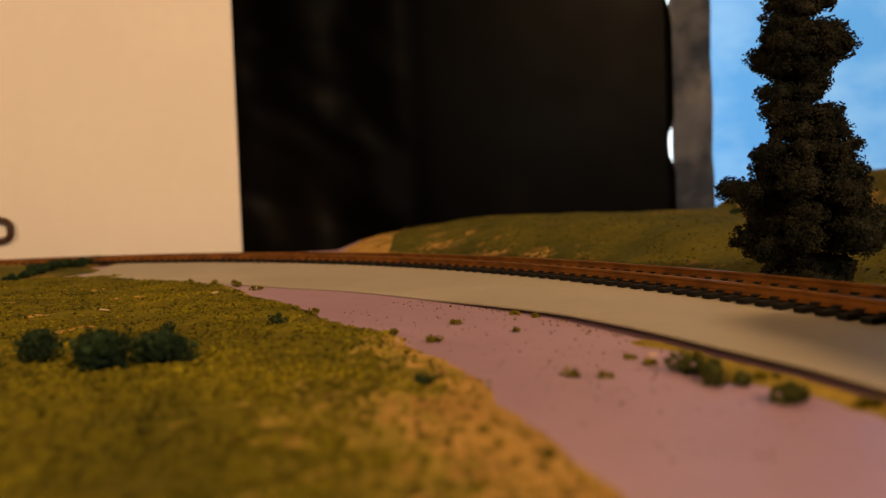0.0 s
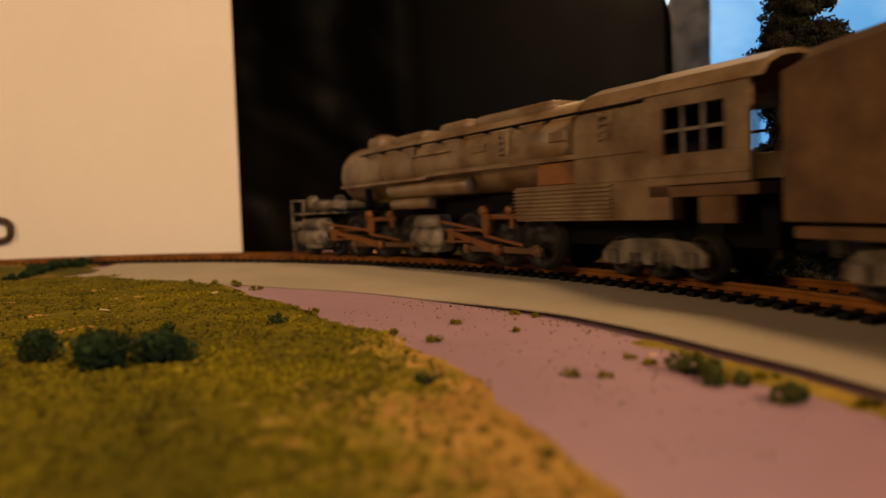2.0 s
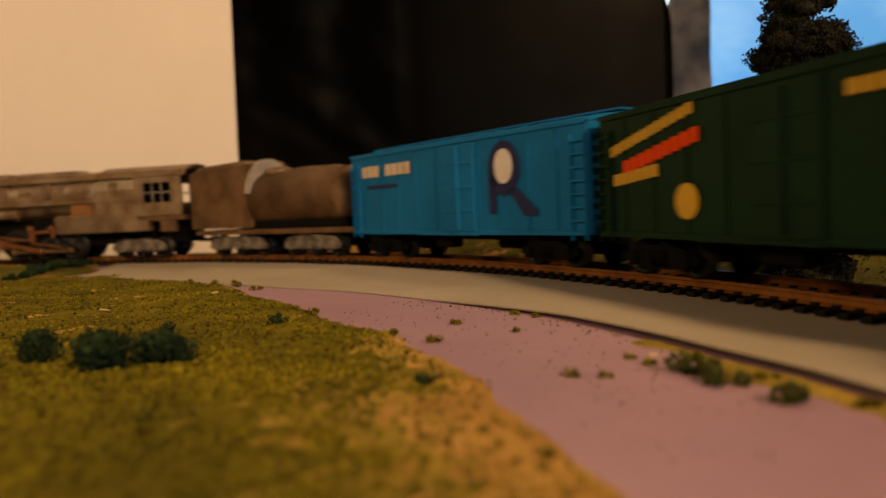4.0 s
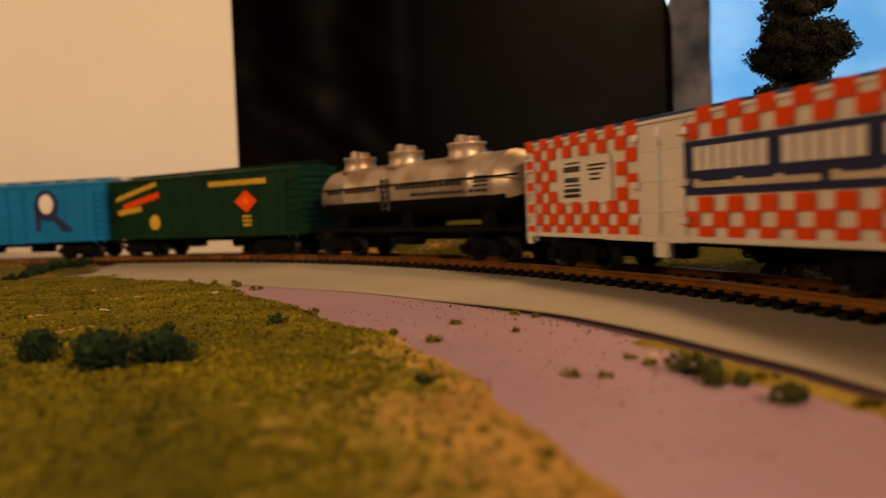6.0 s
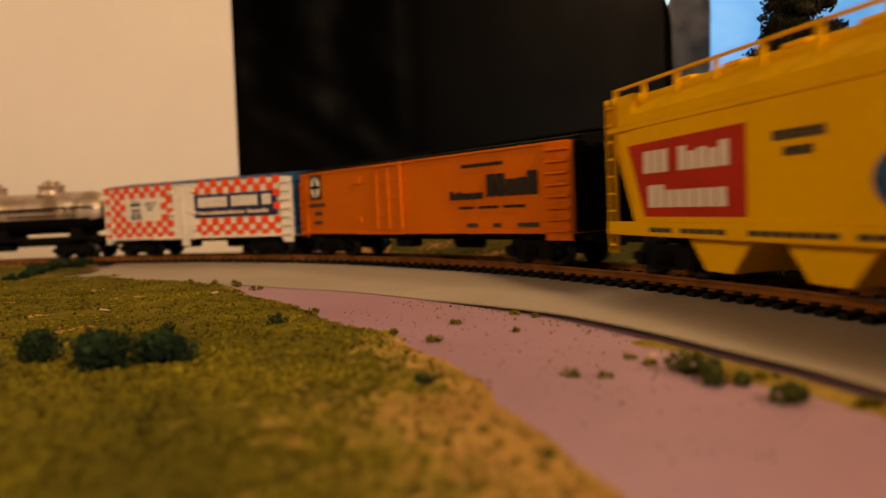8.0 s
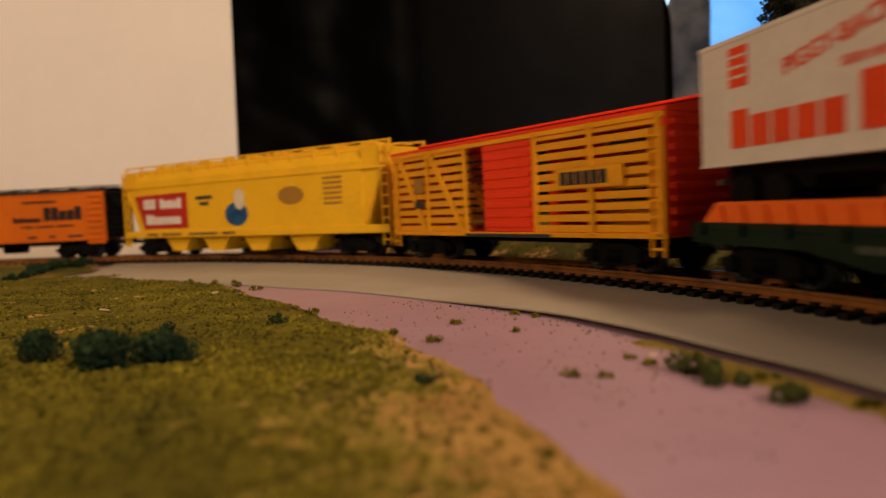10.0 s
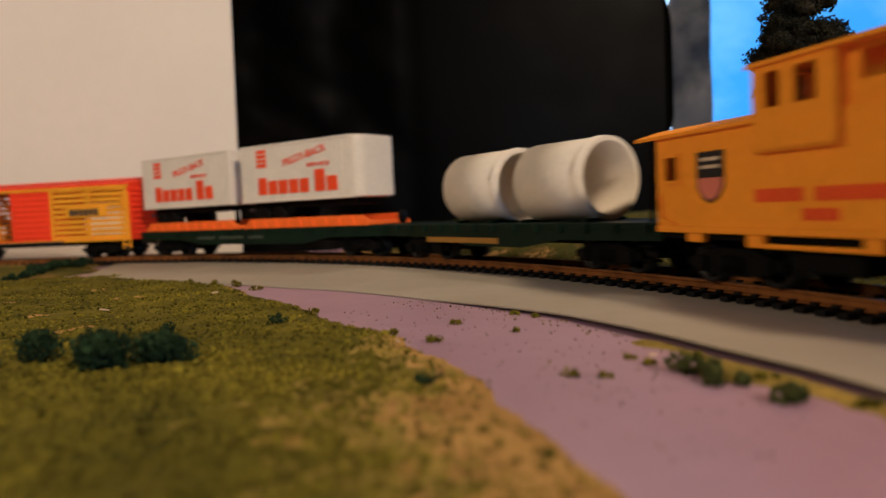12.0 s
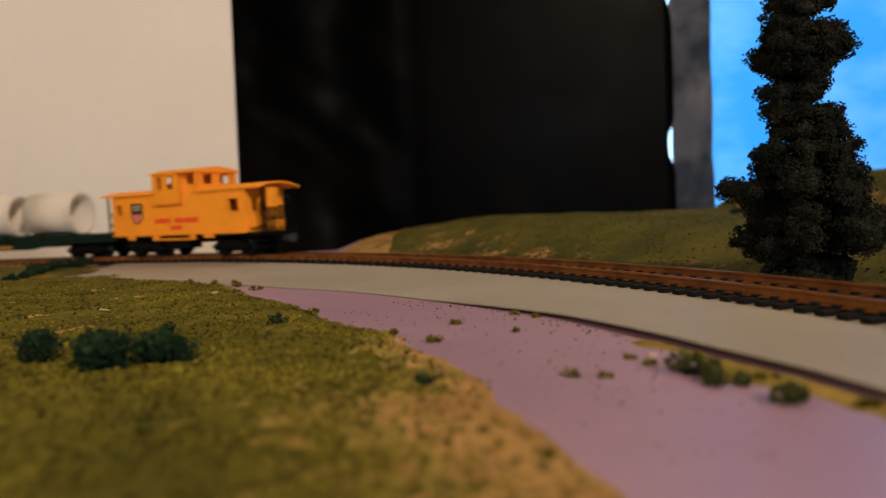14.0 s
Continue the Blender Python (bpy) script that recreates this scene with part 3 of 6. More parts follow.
def board_clip():
    """A dark rounded ring fixed flat against the white board."""
    bm = bmesh.new()
    n = 32
    rings = []
    for i in range(n):
        a = 2 * math.pi * i / n
        cx, cz = 13.5 * math.copysign(abs(math.cos(a)) ** 0.7, math.cos(a)), 8.4 * math.copysign(abs(math.sin(a)) ** 0.7, math.sin(a))
        d = Vector((math.cos(a), 0, math.sin(a)))
        rings.append([bm.verts.new(Vector((cx, 0, cz)) + d * 2.6 * math.cos(t) + Vector((0, 2.6 * math.sin(t), 0))) for t in [k * math.pi / 4 for k in range(8)]])
    for i in range(n):
        for k in range(8):
            f = bm.faces.new((rings[i][k], rings[i][(k + 1) % 8], rings[(i + 1) % n][(k + 1) % 8], rings[(i + 1) % n][k]))
            f.smooth = True
    bmesh.ops.recalc_face_normals(bm, faces=bm.faces)
    tagged(part("ring_clip", bm, M_CLIP, m=pose(-351 * MM, 557.2 * MM, 24.5 * MM)), "dark brown ring clip fixed against the white board", "clip")


M_CLIP = material("brown_plastic", (0.07, 0.035, 0.02), 0.4, scale=80)
board_clip()


# ---- the train: x runs forward, +y is the inner side, z = 0 on the rail head, lengths u count back from the pilot ----
P_BLACK = material("black_underframe", (0.004, 0.0038, 0.0036), 0.7, scale=120, fine=0.2, spec=0.08)
P_WHEEL = material("wheel_metal", (0.012, 0.011, 0.01), 0.5, metal=0.1, scale=200)
P_TREAD = material("wheel_tread", (0.35, 0.3, 0.26), 0.35, metal=0.9, scale=200)
P_LOCO = material("weathered_grey_loco", (0.23, 0.16, 0.09), 0.42, spec=0.45, scale=70, second=(0.12, 0.065, 0.026), spread=(0.38, 0.62), bump=0.1, bump_scale=700, fine=0.2)
P_LOCO2 = material("dusty_brown_loco", (0.16, 0.086, 0.036), 0.6, scale=70, second=(0.085, 0.045, 0.018), fine=0.2, spec=0.3)
P_RUST = material("rust_streaked_panel", (0.26, 0.11, 0.03), 0.55, scale=90, second=(0.12, 0.06, 0.025), fine=0.25, spec=0.3)
P_CYL = material("dusty_grey_casting", (0.22, 0.185, 0.145), 0.5, scale=160, second=(0.08, 0.065, 0.05), fine=0.3)
P_PALE = material("pale_grey_sheet", (0.4, 0.37, 0.33), 0.45, scale=90, second=(0.26, 0.23, 0.2), fine=0.2)
P_ROD = material("rusty_rod", (0.17, 0.065, 0.015), 0.45, metal=0.2, scale=160, second=(0.2, 0.08, 0.03), fine=0.2)
P_BLUE = material("sky_blue_paint", (0.006, 0.165, 0.41), 0.55, scale=40, vary=0.12, spec=0.1)
P_NAVY = material("navy_print", (0.015, 0.022, 0.09), 0.5, scale=80)
P_GREEN = material("dark_green_paint", (0.006, 0.03, 0.012), 0.55, scale=50, vary=0.25, spec=0.1)
P_FLATGREEN = material("dark_green_flatcar", (0.007, 0.02, 0.011), 0.5, scale=60, vary=0.25, spec=0.1)
P_SILVER = material("bright_silver_tank", (0.62, 0.5, 0.4), 0.42, metal=0.7, second=(0.42, 0.3, 0.2), scale=60, vary=0.12)
P_WHITE = material("white_plastic", (0.8, 0.73, 0.63), 0.55, scale=50, vary=0.06, spec=0.1)
P_RED = material("red_print", (0.86, 0.078, 0.006), 0.5, scale=60, vary=0.1, spec=0.1)
P_ROOFBLUE = material("slate_blue_roof", (0.03, 0.085, 0.2), 0.5, scale=50, vary=0.2, spec=0.1)
P_ORANGE = material("orange_paint", (0.62, 0.138, 0.003), 0.6, scale=45, vary=0.08, spec=0.04)
P_BLACKPRINT = material("black_print", (0.012, 0.01, 0.01), 0.5, scale=80)
P_YELLOW = material("yellow_plastic", (0.85, 0.47, 0.001), 0.6, scale=45, vary=0.06, spec=0.03)
P_STOCK = material("golden_yellow_plastic", (0.95, 0.42, 0.001), 0.6, scale=45, vary=0.08, spec=0.03)
P_HOTRED = material("orange_red_plastic", (0.95, 0.06, 0.004), 0.55, scale=45, vary=0.06, spec=0.1)
P_RAMP = material("bright_orange_plastic", (0.95, 0.17, 0.006), 0.55, scale=45, vary=0.06, spec=0.1)
P_CAB = material("caboose_yellow", (1.0, 0.37, 0.0), 0.6, scale=45, vary=0.05, spec=0.03)
P_CREAM = material("cream_print", (0.75, 0.62, 0.42), 0.5, scale=80)
P_GOLD = material("gold_print", (0.65, 0.4, 0.03), 0.5, scale=80)
P_FAINT = material("faded_print", (0.07, 0.085, 0.06), 0.6, scale=80)
P_PIPE = material("cream_white_pipe", (0.78, 0.7, 0.58), 0.55, scale=60, vary=0.06, spec=0.1)
P_PINK = material("pink_print", (0.75, 0.22, 0.14), 0.5, scale=80)
P_DARKGREY = material("dark_grey_plastic", (0.05, 0.048, 0.045), 0.5, scale=80, spec=0.1)

TRAIN, SPIN, CRANKS, SWIVEL = [], [], [], []


def vehicle(name, label, category, u0, u1, pivots=None):
    """A vehicle between two marks; pivots: the two places that stay on the track's line."""
    ob = thing(name, label, category, "train")
    mid = (u0 + u1) / 2
    a, b = pivots or (u0 + 0.14 * (u1 - u0), u1 - 0.14 * (u1 - u0))
    TRAIN.append((ob, mid, a, b))
    return ob, mid


def prism(pts, y0, y1, mid=0.0, bm=None, mat=0):
    """Outline in (u, z), drawn out across the vehicle."""
    return extrude_outline([(mid - u, z) for u, z in pts], y0, y1, bm, mat)


def ubox(mid, u0, u1, y0, y1, z0, z1, bevel=0.0, bm=None, mat=0):
    return box(mid - u1, mid - u0, y0, y1, z0, z1, bevel, bm, mat)


def patch(name, parent, mid, pts, y, mat, label="", thick=0.12):
    """A flat printed shape on the inner side."""
    return part(name, prism(pts, y, y + thick, mid), mat, parent, label)


def rect(u0, u1, z0, z1):
    return [(u0, z0), (u1, z0), (u1, z1), (u0, z1)]


def oval(u, z, a, b, n=20):
    return [(u + a * math.cos(2 * math.pi * i / n), z + b * math.sin(2 * math.pi * i / n)) for i in range(n)]


def bars(name, parent, mid, u0, u1, z0, z1, heights, y, mat, label, slope=0.0):
    """A line of plain upright bars in place of lettering; heights in parts of the line, 0 for a space."""
    bm = bmesh.new()
    w = (u1 - u0) / len(heights)
    for i, h in enumerate(heights):
        if not h:
            continue
        a, b = u0 + i * w + 0.08 * w, u0 + (i + 1) * w - 0.08 * w
        lift = slope * (i * w)
        top = z0 + (z1 - z0) * h
        prism(rect(a, b, z0 + lift, top + lift), y, y + 0.14, mid, bm)
    return part(name, bm, mat, parent, label)


def wheel_set(parent, x, r, mid_z, car, gauge=8.8, spokes=False):
    """An axle with two flanged wheels, turned in one piece, with raised spokes on the outer faces."""
    g, n = gauge, 24
    half = [(g + 2.0, 1.6), (g + 1.7, 2.1), (g + 1.2, r * 0.42), (g + 1.2, r * 0.76), (g + 1.4, r * 0.84), (g + 1.4, r), (g - 1.2, r), (g - 1.2, r + 0.8), (g - 2.0, r + 0.8), (g - 2.1, 1.2)]
    bm = tube([(-a, b) for a, b in half] + [(a, b) for a, b in reversed(half)], "y", n)
    for v in bm.verts:
        d = math.hypot(v.co.x, v.co.z)
        if r * 0.4 < d < r * 0.78 and abs(v.co.y) > g + 1:
            i = round(math.atan2(v.co.z, v.co.x) / (2 * math.pi) * n) % n
            raised = i % 4 < 2 if spokes else i % 12 < 2
            v.co.y = math.copysign(g + (1.5 if raised else 0.3), v.co.y)
    ob = part("wheel_set", bm, P_WHEEL, parent, "worn dark metal wheels")
    ob.location = (x * MM, 0, mid_z * MM)
    SPIN.append((ob, car, x, mid_z, r))
    return ob


def truck(parent, mid, u, car, axles=(-10.0, 10.0), r=4.8, mat=None, width=12.6, yaw=0.0, heavy=False):
    """A bogie: bolster, two cast side frames with springs and journal boxes, and its wheel sets."""
    mat = mat or P_BLACK
    a0, a1 = axles[0] - 4.5, axles[-1] + 4.5
    bm = box(-3, 3, -width, width, 4.6, 8.4, 0.4)
    for sg in (-1, 1):
        y0, y1 = sorted((sg * (width - 1.6), sg * (width + 0.2)))
        if heavy:
            pts = [(a0, 4.2), (a0, 6.8), (a0 + 4, 9.6), (-6, 10.6), (6, 10.6), (a1 - 4, 9.6), (a1, 6.8), (a1, 4.2), (a1 - 5, 3.2), (5, 4.6), (-5, 4.6), (a0 + 5, 3.2)]
        else:
            pts = [(a0, 4.2), (a0, 5.9), (-5.5, 8.6), (5.5, 8.6), (a1, 5.9), (a1, 4.2), (5, 2.3), (-5, 2.3)]
        extrude_outline(pts, y0, y1, bm)
        for ax in axles:
            ya, yb = sorted((sg * (width - 1), sg * (width + 1.4)))
            box(ax - 1.9, ax + 1.9, ya, yb, r - 1.9, r + 1.9, 0.5, bm)
        for k in (-2.2, 0, 2.2) if not heavy else (-7, -4.5, 4.5, 7):
            tube([(3.2, 0.9), (6.8, 0.9)], "z", 8, bm, at=(k, sg * (width + 0.5), 0))
    tk = part("truck", bm, mat, parent, "cast side frames with springs" if heavy else "")
    tk.location = ((mid - u) * MM, 0, 0)
    tk.rotation_euler = (0, 0, radians(yaw))
    for ax in axles:
        wheel_set(tk, ax, r, r, car)
    return tk


def couplers(parent, mid, u0, u1, z=8.4):
    for u, sg in ((u0, 1), (u1, -1)):
        bm = box(-4 if sg > 0 else -5.5, 5.5 if sg > 0 else 4, -1.6, 1.6, z - 1.3, z + 1.3, 0.3)
        box(sg * 4.5 - 1.6, sg * 4.5 + 1.6, -2.6, 1.0, z - 2.2, z + 2.2, 0.5, bm)
        part("coupler", bm, P_DARKGREY, parent, m=pose((mid - u) * MM, 0, 0))


def ladder(parent, mid, u0, u1, z0, z1, n, y, mat):
    bm = ubox(mid, u0, u0 + 0.6, y, y + 1.0, z0, z1)
    ubox(mid, u1 - 0.6, u1, y, y + 1.0, z0, z1, 0, bm)
    for k in range(n):
        z = z0 + (z1 - z0) * (k + 0.5) / n
        ubox(mid, u0, u1, y + 0.3, y + 1.1, z - 0.35, z + 0.35, 0, bm)
    return part("ladder", bm, mat, parent)


def end_ribs(parent, mid, u, out, z0, z1, n, w, mat):
    bm = bmesh.new()
    for k in range(n):
        z = z0 + (z1 - z0) * (k + 0.5) / n
        ubox(mid, u - (1.0 if out < 0 else 0), u + (1.0 if out > 0 else 0), -w, w, z - 0.9, z + 0.9, 0.4, bm)
    part("end_ribs", bm, mat, parent)


def box_car(name, label, u0, u1, top, mat, roof_mat, end_mat, ribs=9, door=None, door_mat=None, walkway=True, seams=0, bottom=10.6):
    """A closed car: sides, ends, peaked roof with walkway, sliding door, ladders, underframe and bogies."""
    car, mid = vehicle(name, label, "railway car", u0, u1)
    w = 16.2
    part("body", ubox(mid, u0, u1, -w, w, bottom, top, 0.35), mat, car)
    bm = extrude_outline([(-w - 0.5, top - 0.4), (-w - 0.5, top + 0.5), (-w * 0.5, top + 1.9), (0, top + 2.6), (w * 0.5, top + 1.9), (w + 0.5, top + 0.5), (w + 0.5, top - 0.4)],
                         mid - u1 - 0.6, mid - u0 + 0.6, None, 0, "yz")
    for k in range(1, 12):
        u = u0 + (u1 - u0) * k / 12
        extrude_outline([(-w - 0.3, top + 0.3), (-w * 0.5, top + 2.2), (0, top + 2.95), (w * 0.5, top + 2.2), (w + 0.3, top + 0.3)], mid - u - 0.4, mid - u + 0.4, bm, 0, "yz")
    part("roof", bm, roof_mat, car)
    if walkway:
        bm = bmesh.new()
        for y in (-3.2, -1.0, 1.2):
            ubox(mid, u0 - 1.5, u1 + 1.5, y, y + 1.9, top + 3.2, top + 3.8, 0, bm)
        for k in range(9):
            u = u0 + (u1 - u0) * (k + 0.5) / 9
            ubox(mid, u - 0.6, u + 0.6, -3.4, 3.3, top + 2.3, top + 3.2, 0, bm)
        part("roof_walk", bm, roof_mat, car)
    for u, out in ((u0, -1), (u1, 1)):
        part("end_wall", ubox(mid, u - (0.5 if out < 0 else 0), u + (0.5 if out > 0 else 0), -w + 0.4, w - 0.4, bottom + 0.5, top - 0.6, 0.2), end_mat, car)
        end_ribs(car, mid, u + 0.4 * out, out, bottom + 2, top - 2, ribs, w - 2, end_mat)
    for sg in (1, -1):
        y = w if sg > 0 else -w - 0.5
        bm = bmesh.new()
        for k in range(1, seams):
            u = u0 + (u1 - u0) * k / seams
            ubox(mid, u - 0.25, u + 0.25, y, y + 0.4 if sg > 0 else y + 0.5, bottom + 0.6, top - 0.8, 0, bm)
        ubox(mid, u0 + 1, u1 - 1, y - (0.3 if sg < 0 else 0), y + 0.7, bottom, bottom + 1.5, 0.2, bm)
        ubox(mid, u0 + 1, u1 - 1, y - (0.2 if sg < 0 else 0), y + 0.6, top - 1.2, top - 0.2, 0.2, bm)
        part("side_trim", bm, mat, car)
        if door:
            d0, d1 = door
            bm = ubox(mid, d0, d1, y - (0.5 if sg < 0 else 0), y + 0.9, bottom + 1.2, top - 1.6, 0.3)
            dr = part("door", bm, door_mat or mat, car)
            for f in (0.25, 0.5, 0.75):
                z = bottom + f * (top - bottom)
                part("door_rib", ubox(mid, d0 + 1, d1 - 1, y - (0.7 if sg < 0 else 0), y + 1.2, z - 0.5, z + 0.5, 0.2), door_mat or mat, dr)
            part("door_track", ubox(mid, d0 - (d1 - d0) * 0.9, d1 + 1, y - (0.8 if sg < 0 else 0), y + 1.3, bottom - 0.2, bottom + 0.8, 0.2), mat, car)
            part("door_bar", ubox(mid, (d0 + d1) / 2 - 0.5, (d0 + d1) / 2 + 0.5, y - (1.3 if sg < 0 else 0), y + 1.8, bottom + 2, top - 2.4, 0.25), door_mat or mat, dr)
        for a, b in ((u0 + 0.6, u0 + 7), (u1 - 7, u1 - 0.6)):
            ladder(car, mid, a, b, bottom - 1.5, top - 4, 8, y if sg > 0 else y - 0.6, mat)
    part("centre_sill", ubox(mid, u0 + 2, u1 - 2, -4, 4, 8.0, bottom - 0.02, 0.3), P_BLACK, car)
    for k in range(7):
        u = u0 + (u1 - u0) * (0.18 + 0.64 * k / 6)
        part("crossbearer", ubox(mid, u - 0.9, u + 0.9, -14.5, 14.5, 9.2, bottom - 0.05), P_BLACK, car)
    part("equipment_box", ubox(mid, mid - 16, mid - 4, 5, 11, 5.2, 9.4, 1.2), P_BLACK, car)
    part("air_tank", tube([(-6, 2.6), (9, 2.6)], "x", 10, at=(-14, -7, 6.4)), P_BLACK, car)
    for u, yw in ((u0 + 21, 5.5), (u1 - 21, -5.5)):
        truck(car, mid, u, car, yaw=yw)
    couplers(car, mid, u0, u1)
    return car, mid


# -- articulated steam locomotive --
def locomotive():
    lo, mid = vehicle("steam_locomotive", "weathered grey-brown articulated model steam locomotive with rusty rods", "locomotive", 0, 272, (75, 258))
    X = lambda u: mid - u
    zc, r = 38.2, 13.4
    prof = [(X(36), 7), (X(33.6), 10.2), (X(34.2), 12.6), (X(36), 13.4), (X(39), r + 0.2), (X(75), r), (X(76), r + 0.4), (X(78), r + 0.4), (X(79), r), (X(104), r), (X(105), r + 0.4), (X(107), r + 0.4), (X(108), r),
            (X(140), r + 0.2), (X(141), r + 0.6), (X(143), r + 0.6), (X(144), r + 0.2), (X(180), r + 0.4), (X(181), r + 0.8), (X(183), r + 0.8), (X(184), r + 0.5), (X(206), r + 0.6)]
    boiler = part("boiler", tube(prof, "x", 40, at=(0, 0, zc)), P_LOCO, lo, "dusty grey boiler with raised bands")
    bm = tube([(X(34.0), 8.6), (X(32.6), 8.2), (X(32.0), 6.5), (X(31.6), 3.0)], "x", 24, at=(0, 0, zc))
    for k in range(8):
        a = k * math.pi / 4
        box(X(33.8), X(32.6), math.cos(a) * 9.6 - 0.7, math.cos(a) * 9.6 + 0.7, zc + math.sin(a) * 9.6 - 0.7, zc + math.sin(a) * 9.6 + 0.7, 0.2, bm)
    part("smokebox_door", bm, P_LOCO2, boiler)
    part("headlight", tube([(X(34), 2.6), (X(30.2), 2.6), (X(29.9), 2.1)], "x", 14, at=(0, 0, 33.0)), P_CYL, boiler)
    # casings on top
    for u0, u1, hgt, w in ((50, 63, 4.6, 5.8), (80, 104, 2.6, 6.5), (116, 136, 3.4, 6.0), (142, 186, 3.0, 6.5)):
        bm = ubox(mid, u0, u1, -w, w, zc + r - 3.5, zc + r + hgt - 1.0, 1.9)
        part("dome", bm, P_LOCO, boiler, "rounded casing along the boiler top", smooth=True)
    part("stack", tube([(zc + r - 1, 4.6), (zc + r + 3.6, 4.2), (zc + r + 4.2, 4.6), (zc + r + 4.6, 3.4)], "z", 16, at=(X(57), 0, 0)), P_LOCO2, boiler)
    # firebox, wider and higher
    bm = extrude_outline([(-14.6, 26), (-14.9, 40), (-13.2, 46), (-9, 51), (-3, 53.4), (3, 53.4), (9, 51), (13.2, 46), (14.9, 40), (14.6, 26)], X(231.5), X(204), None, 0, "yz")
    part("firebox", bm, P_LOCO, lo, "wide grey firebox wrapper")
    # running boards with a step
    for sg in (1, -1):
        y0, y1 = sorted((sg * 11.2, sg * 15.2))
        bm = prism([(38, 33.4), (118, 33.4), (120, 34.6), (231, 34.6), (231, 33.2), (121, 33.2), (119, 32.2), (38, 32.2)], y0, y1, mid)
        part("running_board", bm, P_LOCO, lo, "dusty walkway edge")
        # handrail with posts
        bm = tube([(X(240), 0.45), (X(58), 0.45)], "x", 6, at=(0, sg * 13.6, 46.3))
        for u in range(62, 240, 16):
            box(X(u) - 0.4, X(u) + 0.4, *sorted((sg * 11.0, sg * 13.6)), 45.6, 46.6, 0, bm)
        part("handrail", bm, P_BLACK, lo)
        # pipes and ladders on the boiler side
        part("feed_pipe", tube([(40.2, 0.5), (49.0, 0.5)], "z", 6, at=(X(108), sg * 13.2, 0)), P_LOCO, lo)
        part("side_pipe", tube([(X(135), 0.5), (X(106), 0.5)], "x", 6, at=(0, sg * 13.7, 42)), P_LOCO, lo)
        part("valve_box", box(X(200), X(192), *sorted((sg * 13.2, sg * 14.6)), 39, 42.2, 0.3), P_LOCO, lo)
        part("valve_box", box(X(158), X(150), *sorted((sg * 13.2, sg * 14.2)), 39.5, 42.2, 0.3), P_LOCO, lo)
        for u in (168, 214):
            ladder(lo, mid, u, u + 4.5, 37, 45, 4, 14.2 if sg > 0 else -15.2, P_LOCO)
        # tanks under the board
        part("air_tank", tube([(X(148), 2.4), (X(147.4), 3.0), (X(86.6), 3.0), (X(86), 2.4)], "x", 16, at=(0, sg * 12.6, 28.6)), P_LOCO, lo, "long grey air reservoir")
        part("cooling_pipe", tube([(X(120), 1.8), (X(119.5), 2.3), (X(88.5), 2.3), (X(88), 1.8)], "x", 14, at=(0, sg * 12.8, 23.2)), P_LOCO, lo)
        pan = part("ash_pan", ubox(mid, 175, 238, *sorted((sg * 9, sg * 14.4)), 15.4, 26.2, 0.3), P_LOCO, lo, "ribbed grey ash pan panel")
        for k in range(8):
            z = 16.4 + k * 1.2
            part("rib", ubox(mid, 174.6, 218, *sorted((sg * 14.3, sg * 14.9)), z, z + 0.6), P_LOCO, pan)
        part("lagging_panel", ubox(mid, 186, 231, *sorted((sg * 11, sg * 14.0)), 26.3, 33.1, 0.3), P_RUST, lo, "rust brown panel below the walkway")
    # cab: walls with a six-pane window, roof, rear openings
    for sg in (1, -1):
        y0, y1 = sorted((sg * 14.0, sg * 15.2))
        bm = ubox(mid, 231, 261, y0, y1, 24.0, 31.6, 0.2)
        ubox(mid, 231, 236.5, y0, y1, 31.6, 43.0, 0, bm)
        ubox(mid, 254.5, 261, y0, y1, 31.6, 43.0, 0, bm)
        ubox(mid, 231, 261, y0, y1, 43.0, 47.0, 0, bm)
        ubox(mid, 231, 261, *sorted((sg * 15.0, sg * 15.6)), 26.2, 27.0, 0, bm)
        part("cab_wall", bm, P_LOCO, lo, "grey cab side")
        bm = ubox(mid, 236.4, 254.6, *sorted((sg * 14.3, sg * 15.0)), 36.9, 37.7)
        for u in (242.5, 248.5):
            ubox(mid, u - 0.4, u + 0.4, *sorted((sg * 14.3, sg * 15.0)), 31.6, 43.0, 0, bm)
        part("window_frame", bm, P_CYL, lo, "pale grey window bars")
    part("cab_roof", extrude_outline([(-15.8, 46.6), (-13.4, 50.2), (-7, 52.8), (0, 53.6), (7, 52.8), (13.4, 50.2), (15.8, 46.6), (14.6, 46.6), (12.6, 49.2), (6.6, 51.6), (0, 52.4), (-6.6, 51.6), (-12.6, 49.2), (-14.6, 46.6)],
                                     X(264), X(229), None, 0, "yz"), P_LOCO, lo, "curved grey cab roof")
    part("backhead", ubox(mid, 232.2, 235, -13.5, 13.5, 24, 46, 0.5), P_BLACK, lo)
    part("cab_floor", ubox(mid, 231, 262, -14.4, 14.4, 21.0, 23.8, 0.2), P_LOCO2, lo)
    for sg in (1, -1):
        part("cab_steps", ubox(mid, 246, 256, *sorted((sg * 11, sg * 14)), 14.5, 21.0, 0.3), P_LOCO2, lo)
    part("frame", ubox(mid, 112, 262, -6.5, 6.5, 8.0, 24.5, 0.5), P_BLACK, lo)
    part("drawbar", ubox(mid, 262, 280, -2, 2, 7.5, 9.5, 0.3), P_BLACK, lo)
    truck(lo, mid, 231, lo, axles=(-14, 0.0, 14), r=5.6, mat=P_CYL, width=13.2, yaw=-4, heavy=True)

